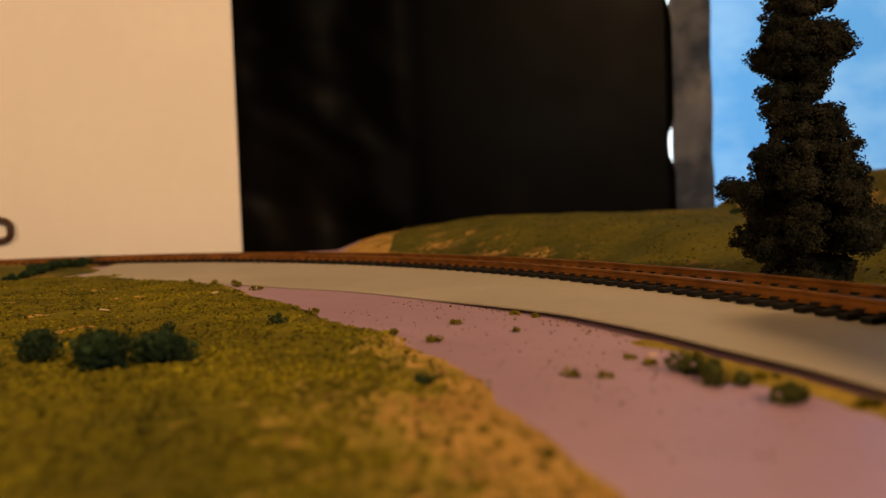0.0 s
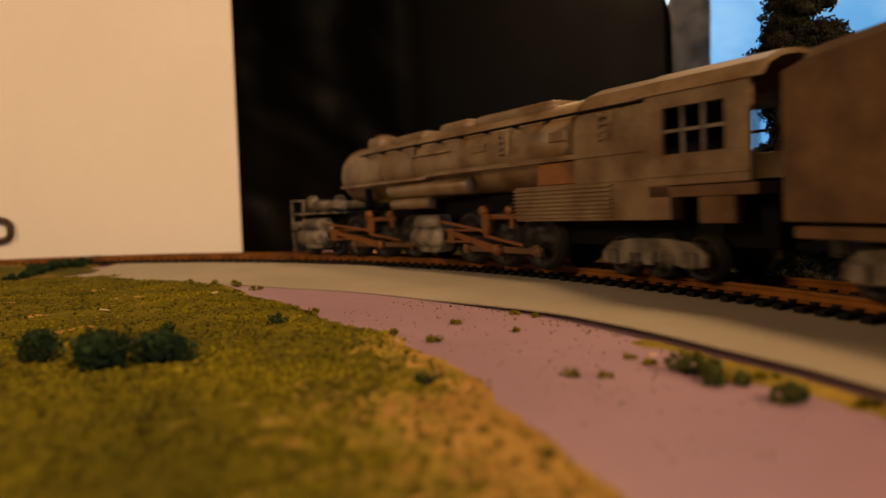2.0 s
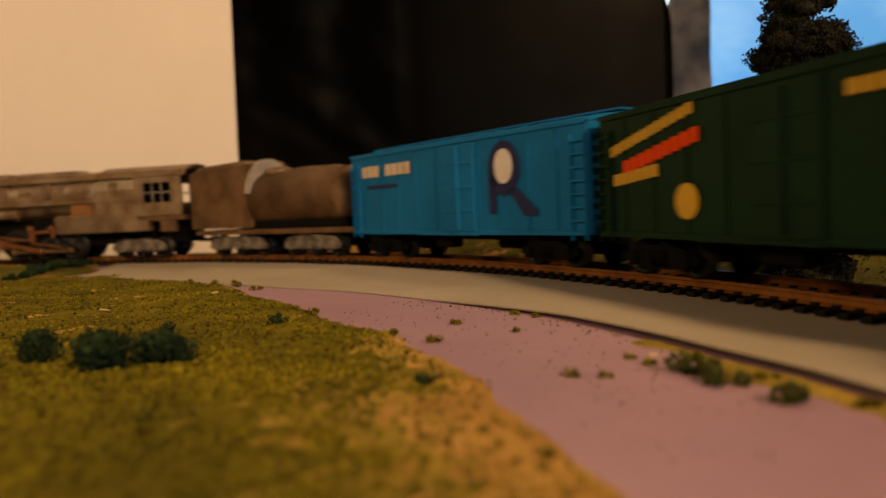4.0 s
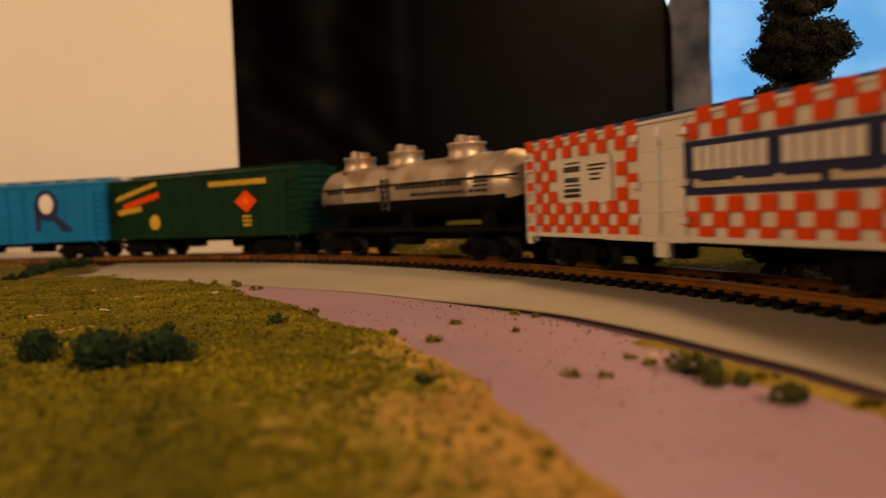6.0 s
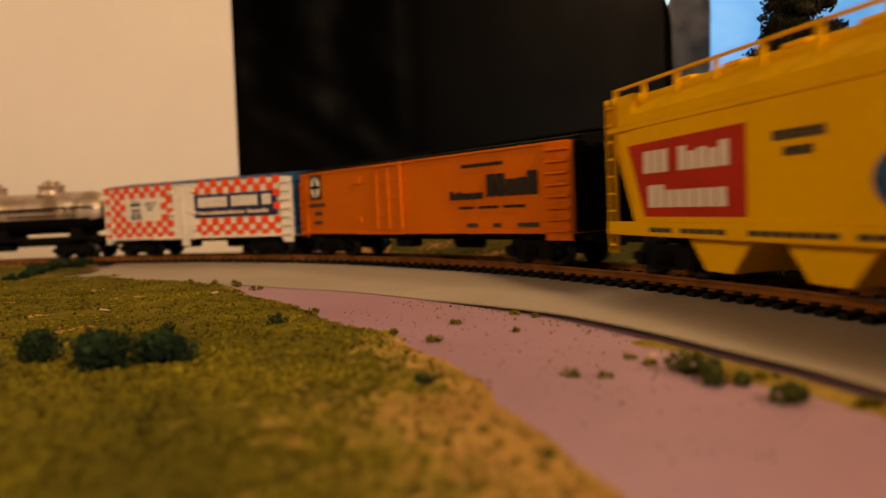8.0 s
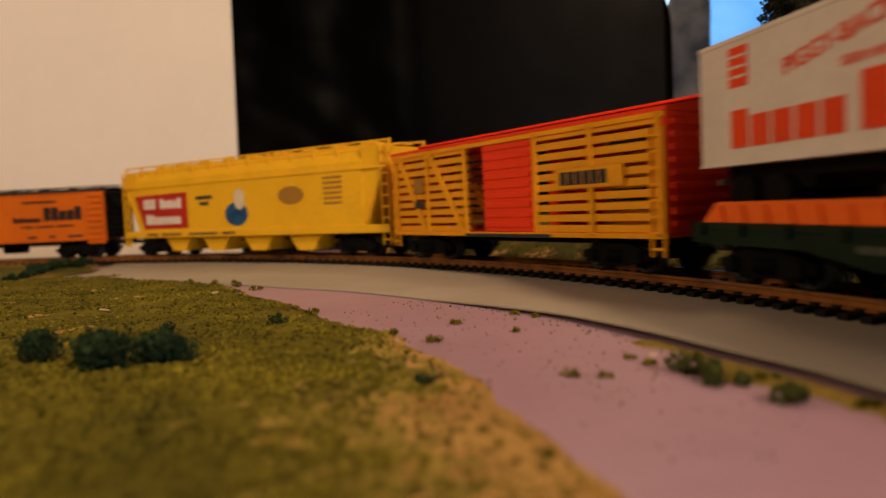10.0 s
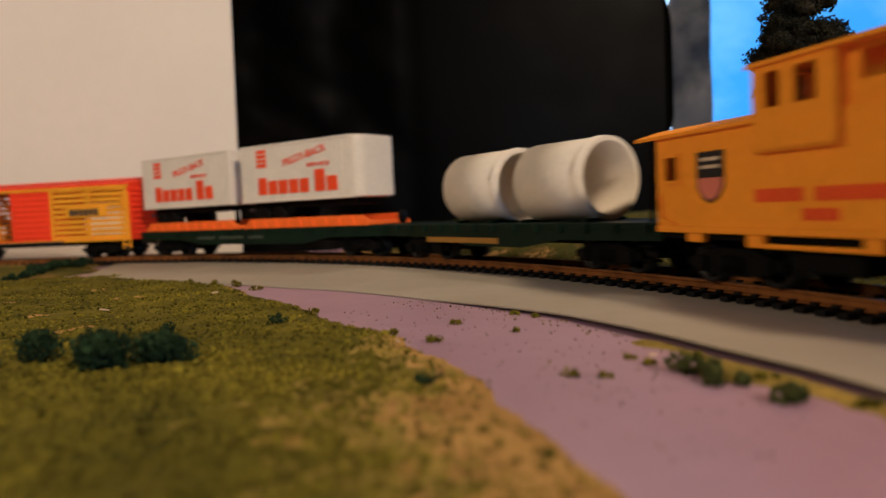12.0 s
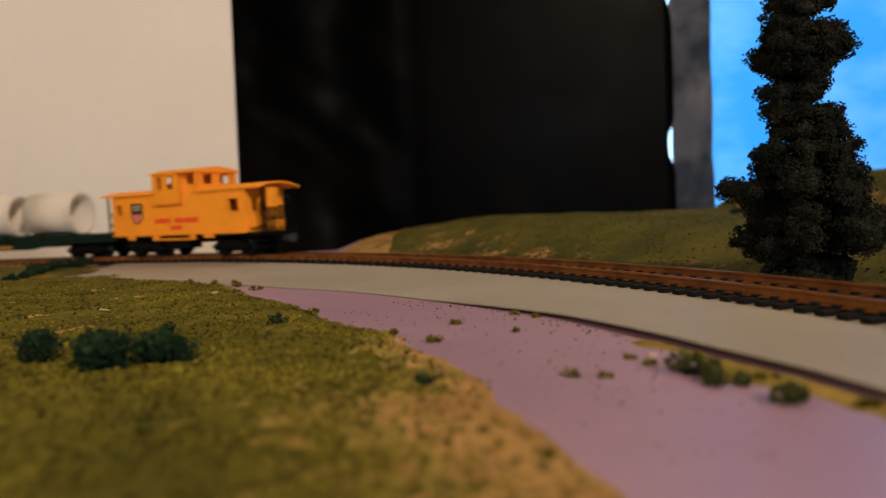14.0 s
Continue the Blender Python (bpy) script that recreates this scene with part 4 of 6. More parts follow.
    def engine(parent, us, ucyl, off, pivot):
        """Cylinders, drivers, crossheads and rods of one engine unit."""
        for sg in (1, -1):
            bm = prism([(ucyl - 9, 6), (ucyl - 9.5, 14), (ucyl - 7, 18.4), (ucyl + 7, 18.4), (ucyl + 9, 15), (ucyl + 9.5, 6.5), (ucyl + 7, 4.0), (ucyl - 6, 4.0)], *sorted((sg * 9.5, sg * 15.6)), off)
            tube([(off - ucyl - 10, 4.0), (off - ucyl + 10, 4.0)], "x", 14, bm, at=(0, sg * 14.0, 9.4))
            tube([(off - ucyl - 8, 2.8), (off - ucyl + 8, 2.8)], "x", 12, bm, at=(0, sg * 14.2, 15.6))
            part("cylinder", bm, P_CYL, parent, "chalky grey steam cylinder")
            y0, y1 = sorted((sg * 13.4, sg * 14.4))
            # guide bars, crosshead, radius rod, link, eccentric rod and the bracket above
            bm = prism([(ucyl + 9, 12.2), (us[1] - 6, 12.2), (us[1] - 6, 12.9), (ucyl + 9, 12.9)], y0, y1, off)
            prism([(ucyl + 9, 8.0), (us[1] - 10, 8.0), (us[1] - 10, 8.7), (ucyl + 9, 8.7)], y0, y1, off, bm)
            ubox(off, ucyl + 13, ucyl + 17.5, *sorted((sg * 13.0, sg * 15.0)), 7.6, 13.2, 0.5, bm)
            prism([(ucyl + 8, 16.4), (us[1] - 3, 12.6), (us[1] - 3, 11.6), (ucyl + 8, 15.4)], *sorted((sg * 14.5, sg * 15.1)), off, bm)
            prism(oval(us[1] - 3.5, 14.2, 1.7, 4.2, 14), *sorted((sg * 14.4, sg * 15.3)), off, bm)
            prism([(us[1] - 4, 11.2), (us[2] - 3, 8.4), (us[2] - 3, 7.4), (us[1] - 4, 10.2)], *sorted((sg * 15.0, sg * 15.5)), off, bm)
            ubox(off, us[1] - 8, us[1] + 12, *sorted((sg * 12.6, sg * 14.2)), 16.2, 18.0, 0.5, bm)
            ubox(off, us[1] - 7, us[1] - 4.5, *sorted((sg * 12.6, sg * 14.4)), 12.4, 18.4, 0.5, bm)
            ubox(off, us[1] + 9, us[1] + 11, *sorted((sg * 12.6, sg * 14.4)), 13.0, 18.2, 0.5, bm)
            tube([(sg * 12.6, 2.4), (sg * 14.6, 2.0)], "y", 12, bm, at=(off - us[1] + 6, 0, 19.0))
            tube([(sg * 12.6, 2.0), (sg * 14.6, 1.7)], "y", 12, bm, at=(off - us[1] - 9, 0, 19.0))
            part("valve_gear", bm, P_ROD, parent, "rust-coloured valve gear hangers")
        for u in us:
            wheel_set(parent, off - u, 9.4, 9.4, lo, spokes=True)
        for sg in (1, -1):
            bm = ubox(0, -(us[2] - us[1]) - 2.2, (us[2] - us[1]) + 2.2, *sorted((sg * 12.2, sg * 13.2)), -1.1, 1.1, 0.3)
            for d in (us[0] - us[1], 0, us[2] - us[1]):
                tube([(sg * 11.8, 2.0), (sg * 13.8, 2.0)], "y", 12, bm, at=(d, 0, 0))
            rod = part("side_rod", bm, P_LOCO2, parent, "dull brown coupling rod")
            CRANKS.append((rod, lo, off - us[1], 9.4, 4.0, 9.4, 0.0 if sg > 0 else math.pi / 2, 0))
            ln = us[1] - ucyl - 13
            bm = prism([(-ln, -0.9), (0, -1.4), (0, 1.4), (-ln, 0.9)], *sorted((sg * 13.9, sg * 14.8)), 0)
            tube([(sg * 13.6, 2.0), (sg * 15.0, 2.0)], "y", 12, bm)
            rod = part("main_rod", bm, P_ROD, parent, "rust brown main rod")
            CRANKS.append((rod, lo, off - us[1], 9.4, 4.0, 9.4, 0.0 if sg > 0 else math.pi / 2, ln))

    engine(lo, (142, 162, 182), 120, mid, None)
    # front engine unit, which swings under the boiler
    front = part("front_engine", ubox(58, 8, 104, -6.5, 6.5, 8.5, 20.5, 0.5), P_BLACK, lo, "swinging front engine frame")
    front.location = ((mid - 58) * MM, 0, 0)
    SWIVEL.append((front, lo, 58, 22, 94))
    engine(front, (52, 72, 92), 24, 58, None)
    for u in (14, 36):
        wheel_set(front, 58 - u, 5.0, 5.0, lo)
    bm = box(58 - 9, 58 - 3, -14.2, 14.2, 12.5, 17.0, 0.6)
    box(58 - 40, 58 - 3, -13.2, 13.2, 20.4, 21.4, 0.2, bm)
    part("pilot_deck", bm, P_CYL, front, "dusty grey deck above the pilot")
    for k in range(11):
        y = -12.5 + 2.5 * k
        bm = extrude_outline([(55, 12.5), (56.4, 12.5), (57.2 - 0.02 * y * y * 0.6, 2.2), (55.2 - 0.02 * y * y * 0.6, 2.2)], y - 0.5, y + 0.5)
        part("pilot_slat", bm, P_CYL, front)
    part("pilot_beam", box(53.2, 57, -12.8, 12.8, 2.0, 3.2, 0.2), P_CYL, front, "grey foot beam of the slatted pilot")
    bm = bmesh.new()
    for y in (-12.8, -6.4, 0, 6.4, 12.8):
        box(55.0, 55.8, y - 0.4, y + 0.4, 17, 27.6, 0, bm)
    box(54.8, 56.0, -13.4, 13.4, 27.2, 28.2, 0.2, bm)
    for y in (-13.0, 13.0):
        box(44, 55.4, y - 0.35, y + 0.35, 27.2, 28.0, 0, bm)
        box(44, 44.8, y - 0.4, y + 0.4, 21, 27.6, 0, bm)
    part("pilot_rail", bm, P_CYL, front)
    bm = bmesh.new()
    for sg in (1, -1):
        tube([(22, 2.6), (29, 2.6), (29.8, 1.4)], "z", 14, bm, at=(43, sg * 8.5, 0))
        tube([(14, 2.3), (38, 2.3)], "x", 14, bm, at=(0, sg * 10.6, 24.6))
    part("air_pump", bm, P_CYL, front, "grey pumps on the pilot deck")
    part("coupler", box(55, 62, -1.8, 1.8, 6.6, 10.0, 0.5), P_CYL, front)
    bm = bmesh.new()
    for sg in (1, -1):
        tube([(20, 2.0), (31, 1.7)], "z", 12, bm, at=(58 - 62, sg * 9.8, 0))
    part("steam_pipe", bm, P_BLACK, front)


locomotive()


def tender():
    te, mid = vehicle("tender", "weathered brown tender with a cylindrical tank behind a coal bunker", "tender", 275, 402)
    X = lambda u: mid - u
    part("coal_bunker", prism([(275, 15), (275, 46.2), (282, 47.4), (324, 48.6), (324, 15)], -15.4, 15.4, mid), P_LOCO2, te, "dusty brown flat-sided bunker")
    bm = prism([(278, 47), (282, 49.5), (322, 50.6), (324, 47)], -13.6, 13.6, mid)
    part("bunker_coaming", bm, P_LOCO, te)
    bm = extrude_outline([(15.6 * math.cos(a), 33 + 18.6 * math.sin(a)) for a in [math.pi * k / 24 for k in range(25)]] , X(326.5), X(323.5), None, 0, "yz")
    part("bulkhead", bm, P_PALE, te, "pale rounded bulkhead")
    prof = [(X(396), 8), (X(393.5), 12.5), (X(389), 14.6), (X(388), 15.0), (X(387), 14.8), (X(324), 14.8)]
    part("tank", tube(prof, "x", 40, at=(0, 0, 29.2)), P_LOCO2, te, "brown cylindrical water tank", smooth=True)
    bm = tube([(42, 7.5), (45.5, 7.5), (46.4, 5)], "z", 20, at=(X(334), 0, 0))
    ubox(mid, 350, 366, -3.5, 3.5, 43.2, 45.0, 0.6, bm)
    ubox(mid, 368, 380, -2.5, 2.5, 43.2, 44.8, 0.6, bm)
    part("water_hatch", bm, P_LOCO, te)
    part("saddle", ubox(mid, 326, 394, -12, 12, 14.0, 18.5, 0.5), P_BLACK, te)
    part("frame", ubox(mid, 277, 401, -14.6, 14.6, 11.4, 14.0, 0.4), P_LOCO2, te, "brown frame sill")
    ladder(te, mid, 398.5, 401, 14, 33, 8, 11, P_BLACK)
    part("rear_panel", ubox(mid, 396.5, 398, -9, 9, 14, 34, 0.3), P_BLACK, te)
    for u, yw in ((311, 4.5), (370, -4.5)):
        truck(te, mid, u, te, axles=(-17, 0.0, 17), r=5.4, mat=P_CYL, width=13.0, yaw=yw, heavy=True)
    couplers(te, mid, 277, 402)


tender()


def blue_box_car():
    car, mid = box_car("box_car", "sky blue box car with cream lettering bars and a dark emblem", 407, 551, 45.6, P_BLUE, P_BLUE, P_BLUE, door=(478, 497), seams=11)
    bars("lettering", car, mid, 417, 456, 35.6, 40.4, (1, 1, 1, 0, 1, 1, 1, 1), 16.7, P_CREAM, "cream bars of lettering")
    patch("lettering_line", car, mid, rect(421, 446, 30.6, 32.0), 16.7, P_NAVY)
    ring = oval(513, 33.5, 8.0, 9.5)
    patch("emblem", car, mid, ring, 16.7, P_NAVY, "dark rounded emblem")
    patch("emblem_centre", car, mid, oval(513, 34.2, 4.6, 6.0), 16.84, P_WHITE, "white oval centre")
    patch("emblem_leg", car, mid, rect(505, 508.5, 18, 33), 16.7, P_NAVY)
    patch("emblem_tail", car, mid, [(515, 26), (519, 27), (529, 19), (529, 17), (523, 17)], 16.7, P_NAVY)


blue_box_car()


def green_box_car():
    car, mid = box_car("box_car", "dark green box car with yellow bars and a red diamond", 561, 708, 44.6, P_GREEN, P_GREEN, P_GREEN, door=(622, 641), seams=11)
    bars("lettering", car, mid, 567, 604, 33.0, 35.8, (1,) * 12, 16.7, P_GOLD, "slanting yellow bars", slope=0.22)
    bars("lettering", car, mid, 574, 606, 28.0, 31.6, (1,) * 9, 16.7, P_RED, "slanting red bars", slope=0.2)
    bars("lettering", car, mid, 569, 590, 24.8, 28.0, (1,) * 6, 16.7, P_GOLD, "slanting yellow bars", slope=0.1)
    patch("emblem", car, mid, oval(601, 20, 4.4, 4.4), 16.7, P_GOLD)
    bars("lettering", car, mid, 646, 688, 37.8, 40.6, (1,) * 13, 16.7, P_GOLD, "straight yellow bars")
    patch("diamond", car, mid, [(665, 29), (673, 23), (681, 29), (673, 35)], 16.7, P_RED, "red diamond emblem")
    patch("diamond_centre", car, mid, [(670, 29), (673, 26.8), (676, 29), (673, 31.2)], 16.84, P_RAMP)
    for z in (20.5, 18.3, 16.1):
        patch("lettering_line", car, mid, rect(670, 676, z, z + 1.2), 16.7, P_GOLD)


green_box_car()


def tank_car():
    car, mid = vehicle("tank_car", "bright silver three-dome tank car with a black lower half", "tank car", 720, 864)
    X = lambda u: mid - u
    zc, r = 28.6, 13.0
    prof = [(X(861.5), 5), (X(860.5), 8), (X(858), 10.6), (X(854), 12.4), (X(850), 13.0), (X(849.5), 13.3), (X(847.5), 13.3), (X(847), 13.0), (X(836), 13.0), (X(835.5), 13.3), (X(833.5), 13.3), (X(833), 13.0),
            (X(751), 13.0), (X(750.5), 13.3), (X(748.5), 13.3), (X(748), 13.0), (X(734), 13.0), (X(730), 12.4), (X(726), 10.6), (X(723.5), 8), (X(722.5), 5)]
    bm = tube(prof, "x", 44, at=(0, 0, zc))
    for f in bm.faces:
        if f.calc_center_median().z < zc - 4.4:
            f.material_index = 1
    part("tank", bm, [P_SILVER, P_BLACK], car, "silver tank, black below")
    for u in (746, 782, 822):
        bm = tube([(zc + 10.5, 9.4), (zc + 12.8, 7.6), (zc + 16.8, 7.3), (zc + 17.0, 7.9), (zc + 17.8, 7.9), (zc + 18.2, 4.5)], "z", 24, at=(X(u), 0, 0))
        d = part("dome", bm, P_SILVER, car, "silver filling dome")
        bm = box(X(u) - 4.6, X(u) + 4.6, -2.6, 2.6, zc + 17.9, zc + 20.2, 0.5)
        box(X(u) - 1.2, X(u) + 1.2, 1.4, 4.6, zc + 17.9, zc + 21.0, 0.4, bm)
        part("dome_lid", bm, P_SILVER, d)
    for sg in (1, -1):
        bm = tube([(X(862), 0.4), (X(722), 0.4)], "x", 6, at=(0, sg * 14.0, zc + 3.0))
        for u in range(728, 862, 14):
            box(X(u) - 0.35, X(u) + 0.35, *sorted((sg * 12.4, sg * 14.0)), zc + 2.6, zc + 3.4, 0, bm)
        part("handrail", bm, P_BLACK, car)
        ladder(car, mid, 780.5, 785.5, zc - 8, zc + 6, 6, 13.0 if sg > 0 else -14.2, P_DARKGREY)
        part("sill", ubox(mid, 720, 864, *sorted((sg * 9.5, sg * 14.6)), 11.6, 13.0, 0.2), P_BLACK, car)
    for a, b, z, h in ((735, 776, 29.3, 1.9), (790, 832, 29.3, 1.9), (800, 846, 26.2, 1.2), (838, 846, 31.5, 0.8), (838, 846, 29.8, 0.8), (838, 846, 28.2, 0.8)):
        n = int((b - a) / 3.4)
        bars("lettering", car, mid, a, b, z, z + h, (1,) * n, 12.98, P_DARKGREY, "dark bars of small lettering")
    bm = ubox(mid, 722, 862, -4, 4, 8.0, 13.5, 0.3)
    for u in (742, 842, 792):
        prism([(u - 5, 11), (u + 5, 11), (u + 3, 20), (u - 3, 20)], -9, 9, mid, bm)
    tube([(-8, 2.8), (8, 2.8)], "x", 12, bm, at=(X(792), 8, 8.6))
    part("underframe", bm, P_BLACK, car)
    for u, yw in ((741, 5.5), (843, -5.5)):
        truck(car, mid, u, car, yaw=yw)
    couplers(car, mid, 720, 864)


tank_car()


def checker_car():
    u0, u1, top = 874, 1020.5, 41.0
    car, mid = box_car("refrigerator_car", "red and white checkered refrigerator car with a slate blue roof", u0, u1, top, P_WHITE, P_ROOFBLUE, P_ROOFBLUE, ribs=8, door=(934, 951), door_mat=P_WHITE, walkway=False, bottom=10.2)
    sq_u, sq_z = 4.45, 3.42
    square = None
    for c in range(int((u1 - u0 - 6) / sq_u)):
        for k in range(9):
            if (c + k) % 2:
                continue
            ca, cz = u0 + 1.2 + (c + 0.5) * sq_u, 10.6 + (k + 0.5) * sq_z
            if cz > 40.5:
                continue
            if 932 < ca < 952.5 or (894 < ca < 924 and 19.5 < cz < 34) or (949 < ca < 1010 and 21 < cz < 34):
                continue
            if square is None:
                square = part("check", box(-sq_u * 0.53, sq_u * 0.53, 0, 0.15, -sq_z * 0.53, sq_z * 0.53), P_RED, car)
                ob = square
            else:
                ob = new("check", square.data)
                ob.parent = car
            ob.location = ((mid - ca) * MM, 16.7 * MM, cz * MM)
    patch("name_panel", car, mid, rect(951, 1011, 21.4, 33.9), 16.7, P_NAVY, "navy blue name panel")
    bars("lettering", car, mid, 954, 1007, 27.0, 32.4, (1, 1, 1, 1, 1, 1, 1, 0, 1, 1, 1, 1, 1, 1, 0, 1, 1), 16.84, P_WHITE, "white bars of lettering")
    bars("lettering", car, mid, 954, 1005, 23.0, 25.0, (1, .7, .7, .7, .7, .7, 1, .7, .7, .7, .7, 1, .7, .7, .7, .7, 0, 1, .7, .7, .7, .7, 1, .7), 16.84, P_CREAM, "small pale bars of lettering")
    patch("notice_panel", car, mid, rect(895.5, 922, 20.4, 33.6), 16.7, P_WHITE, "white notice panel")
    for z, h in ((32.2, 0.5), (25.6, 0.5)):
        patch("lettering_line", car, mid, rect(899, 907, z, z + h), 16.84, P_NAVY)
    for z, h, a, b, n in ((29.8, 1.7, 898, 907, 5), (26.8, 1.4, 898.5, 906.5, 4), (23.8, 1.1, 898, 907, 6), (22.2, 1.1, 898, 907, 6), (31.0, 0.6, 911, 920, 8), (29.8, 0.6, 911, 919, 7), (28.4, 0.6, 912, 917, 4), (27.0, 0.6, 912, 917, 4)):
        bars("lettering", car, mid, a, b, z, z + h, (1,) * n, 16.84, P_DARKGREY, "small grey bars of lettering")
    # door hardware
    for z in (15.5, 24.5, 36.5):
        for u in (933.2, 951.2):
            part("hinge", ubox(mid, u - 1.6, u + 1.6, 17.0, 18.4, z - 0.9, z + 0.9, 0.3), P_WHITE, car)
    # ribbed corner pieces and stirrups
    bm = ubox(mid, 1014.4, 1020.4, 16.2, 17.2, 7.2, top - 0.4, 0.2)
    for k in range(7):
        part("rung", ubox(mid, 1014.0, 1020.6, 16.6, 18.4, 11.0 + k * 4.4, 12.0 + k * 4.4, 0.25), P_WHITE, car)
    part("corner_ladder", bm, P_WHITE, car, "white corner ladder")
    part("stirrup", ubox(mid, 874.4, 877.5, 15.5, 17.0, 7.6, 11, 0.2), P_WHITE, car)
    part("stirrup", ubox(mid, 940, 945, 15.5, 17.2, 6.2, 11, 0.2), P_WHITE, car)


checker_car()


def orange_car():
    u0, u1, top = 1032, 1208.5, 40.8
    car, mid = box_car("refrigerator_car", "long orange refrigerator car with a black roof", u0, u1, top, P_ORANGE, P_BLACK, P_BLACK, ribs=8, door=(1101, 1119), seams=0, bottom=11.0)
    patch("emblem", car, mid, rect(1043, 1053, 27.6, 39.2), 16.7, P_BLACKPRINT, "black square emblem with a white disc")
    patch("emblem_disc", car, mid, oval(1048, 33.4, 4.4, 5.2), 16.84, P_WHITE)
    patch("emblem_bar", car, mid, rect(1047.2, 1048.8, 28.6, 38.4), 16.98, P_BLACKPRINT)
    patch("emblem_bar", car, mid, rect(1044, 1052, 32.6, 34.2), 16.98, P_BLACKPRINT)
    for z, a, b, n in ((24.0, 1041, 1056, 6), (20.0, 1046, 1053, 4), (15.6, 1045, 1053, 4)):
        bars("lettering", car, mid, a, b, z, z + 1.6, (1,) * n, 16.7, P_DARKGREY, "small dark bars of lettering")
    bars("lettering", car, mid, 1169, 1194, 24.2, 32.0, (1, 1, .72, .75, 1), 16.7, P_BLACKPRINT, "large black bars of lettering")
    bars("lettering", car, mid, 1149, 1167, 23.6, 26.8, (1, .7, .9, .7, .7, .7, .7, .7), 16.7, P_BLACKPRINT, "black bars of lettering")
    bars("lettering", car, mid, 1156, 1178, 35.0, 36.2, (1,) * 11, 16.7, P_BLACKPRINT, "small black bars of lettering")
    bars("lettering", car, mid, 1154, 1188, 20.0, 21.0, (1, 1, 1, 1, 0, 1, 1, 1, 1, 1, 0, 1, 1, 1, 1, 1), 16.7, P_BLACKPRINT, "small black bars of lettering")
    for a, b in ((1158, 1164), (1172, 1176), (1184, 1194)):
        bars("lettering", car, mid, a, b, 13.4, 14.8, (1,) * 4, 16.7, P_DARKGREY, "tiny dark bars")
    part("placard_frame", ubox(mid, 1083, 1089, 16.4, 17.3, 33, 36.6, 0.2), P_ORANGE, car)
    part("placard_frame", ubox(mid, 1083, 1088, 16.4, 17.3, 16, 18.6, 0.2), P_ORANGE, car)
    bm = ubox(mid, 1101, 1101.8, 16.8, 17.9, 13, 40, 0.2)
    ubox(mid, 1118.4, 1119.2, 16.8, 17.9, 13, 40, 0.2, bm)
    ubox(mid, 1100.6, 1119.6, 16.8, 18.0, 39.2, 40, 0.2, bm)
    part("door_frame", bm, P_ORANGE, car)
    bm = ubox(mid, 1197, 1208.2, 16.2, 17.0, 8.8, top - 0.5, 0.2)
    for k in range(8):
        part("rung", ubox(mid, 1198, 1207.6, 16.6, 18.2, 11.5 + k * 3.7, 12.3 + k * 3.7, 0.2), P_ORANGE, car)
    part("corner_ladder", bm, P_ORANGE, car, "orange corner ladder")
    bm = ubox(mid, 1208, 1224, -1.6, 1.6, 7.4, 9.6, 0.3)
    ubox(mid, 1208.6, 1213, -13, 13, 8.6, 10.4, 0.3, bm)
    part("end_platform", bm, P_BLACK, car, "black end step over the coupler")
    part("brake_wheel", tube([(0, 3.2), (0.7, 3.2)], "x", 14, at=(mid - 1211, 6, 33)), P_BLACK, car)


orange_car()


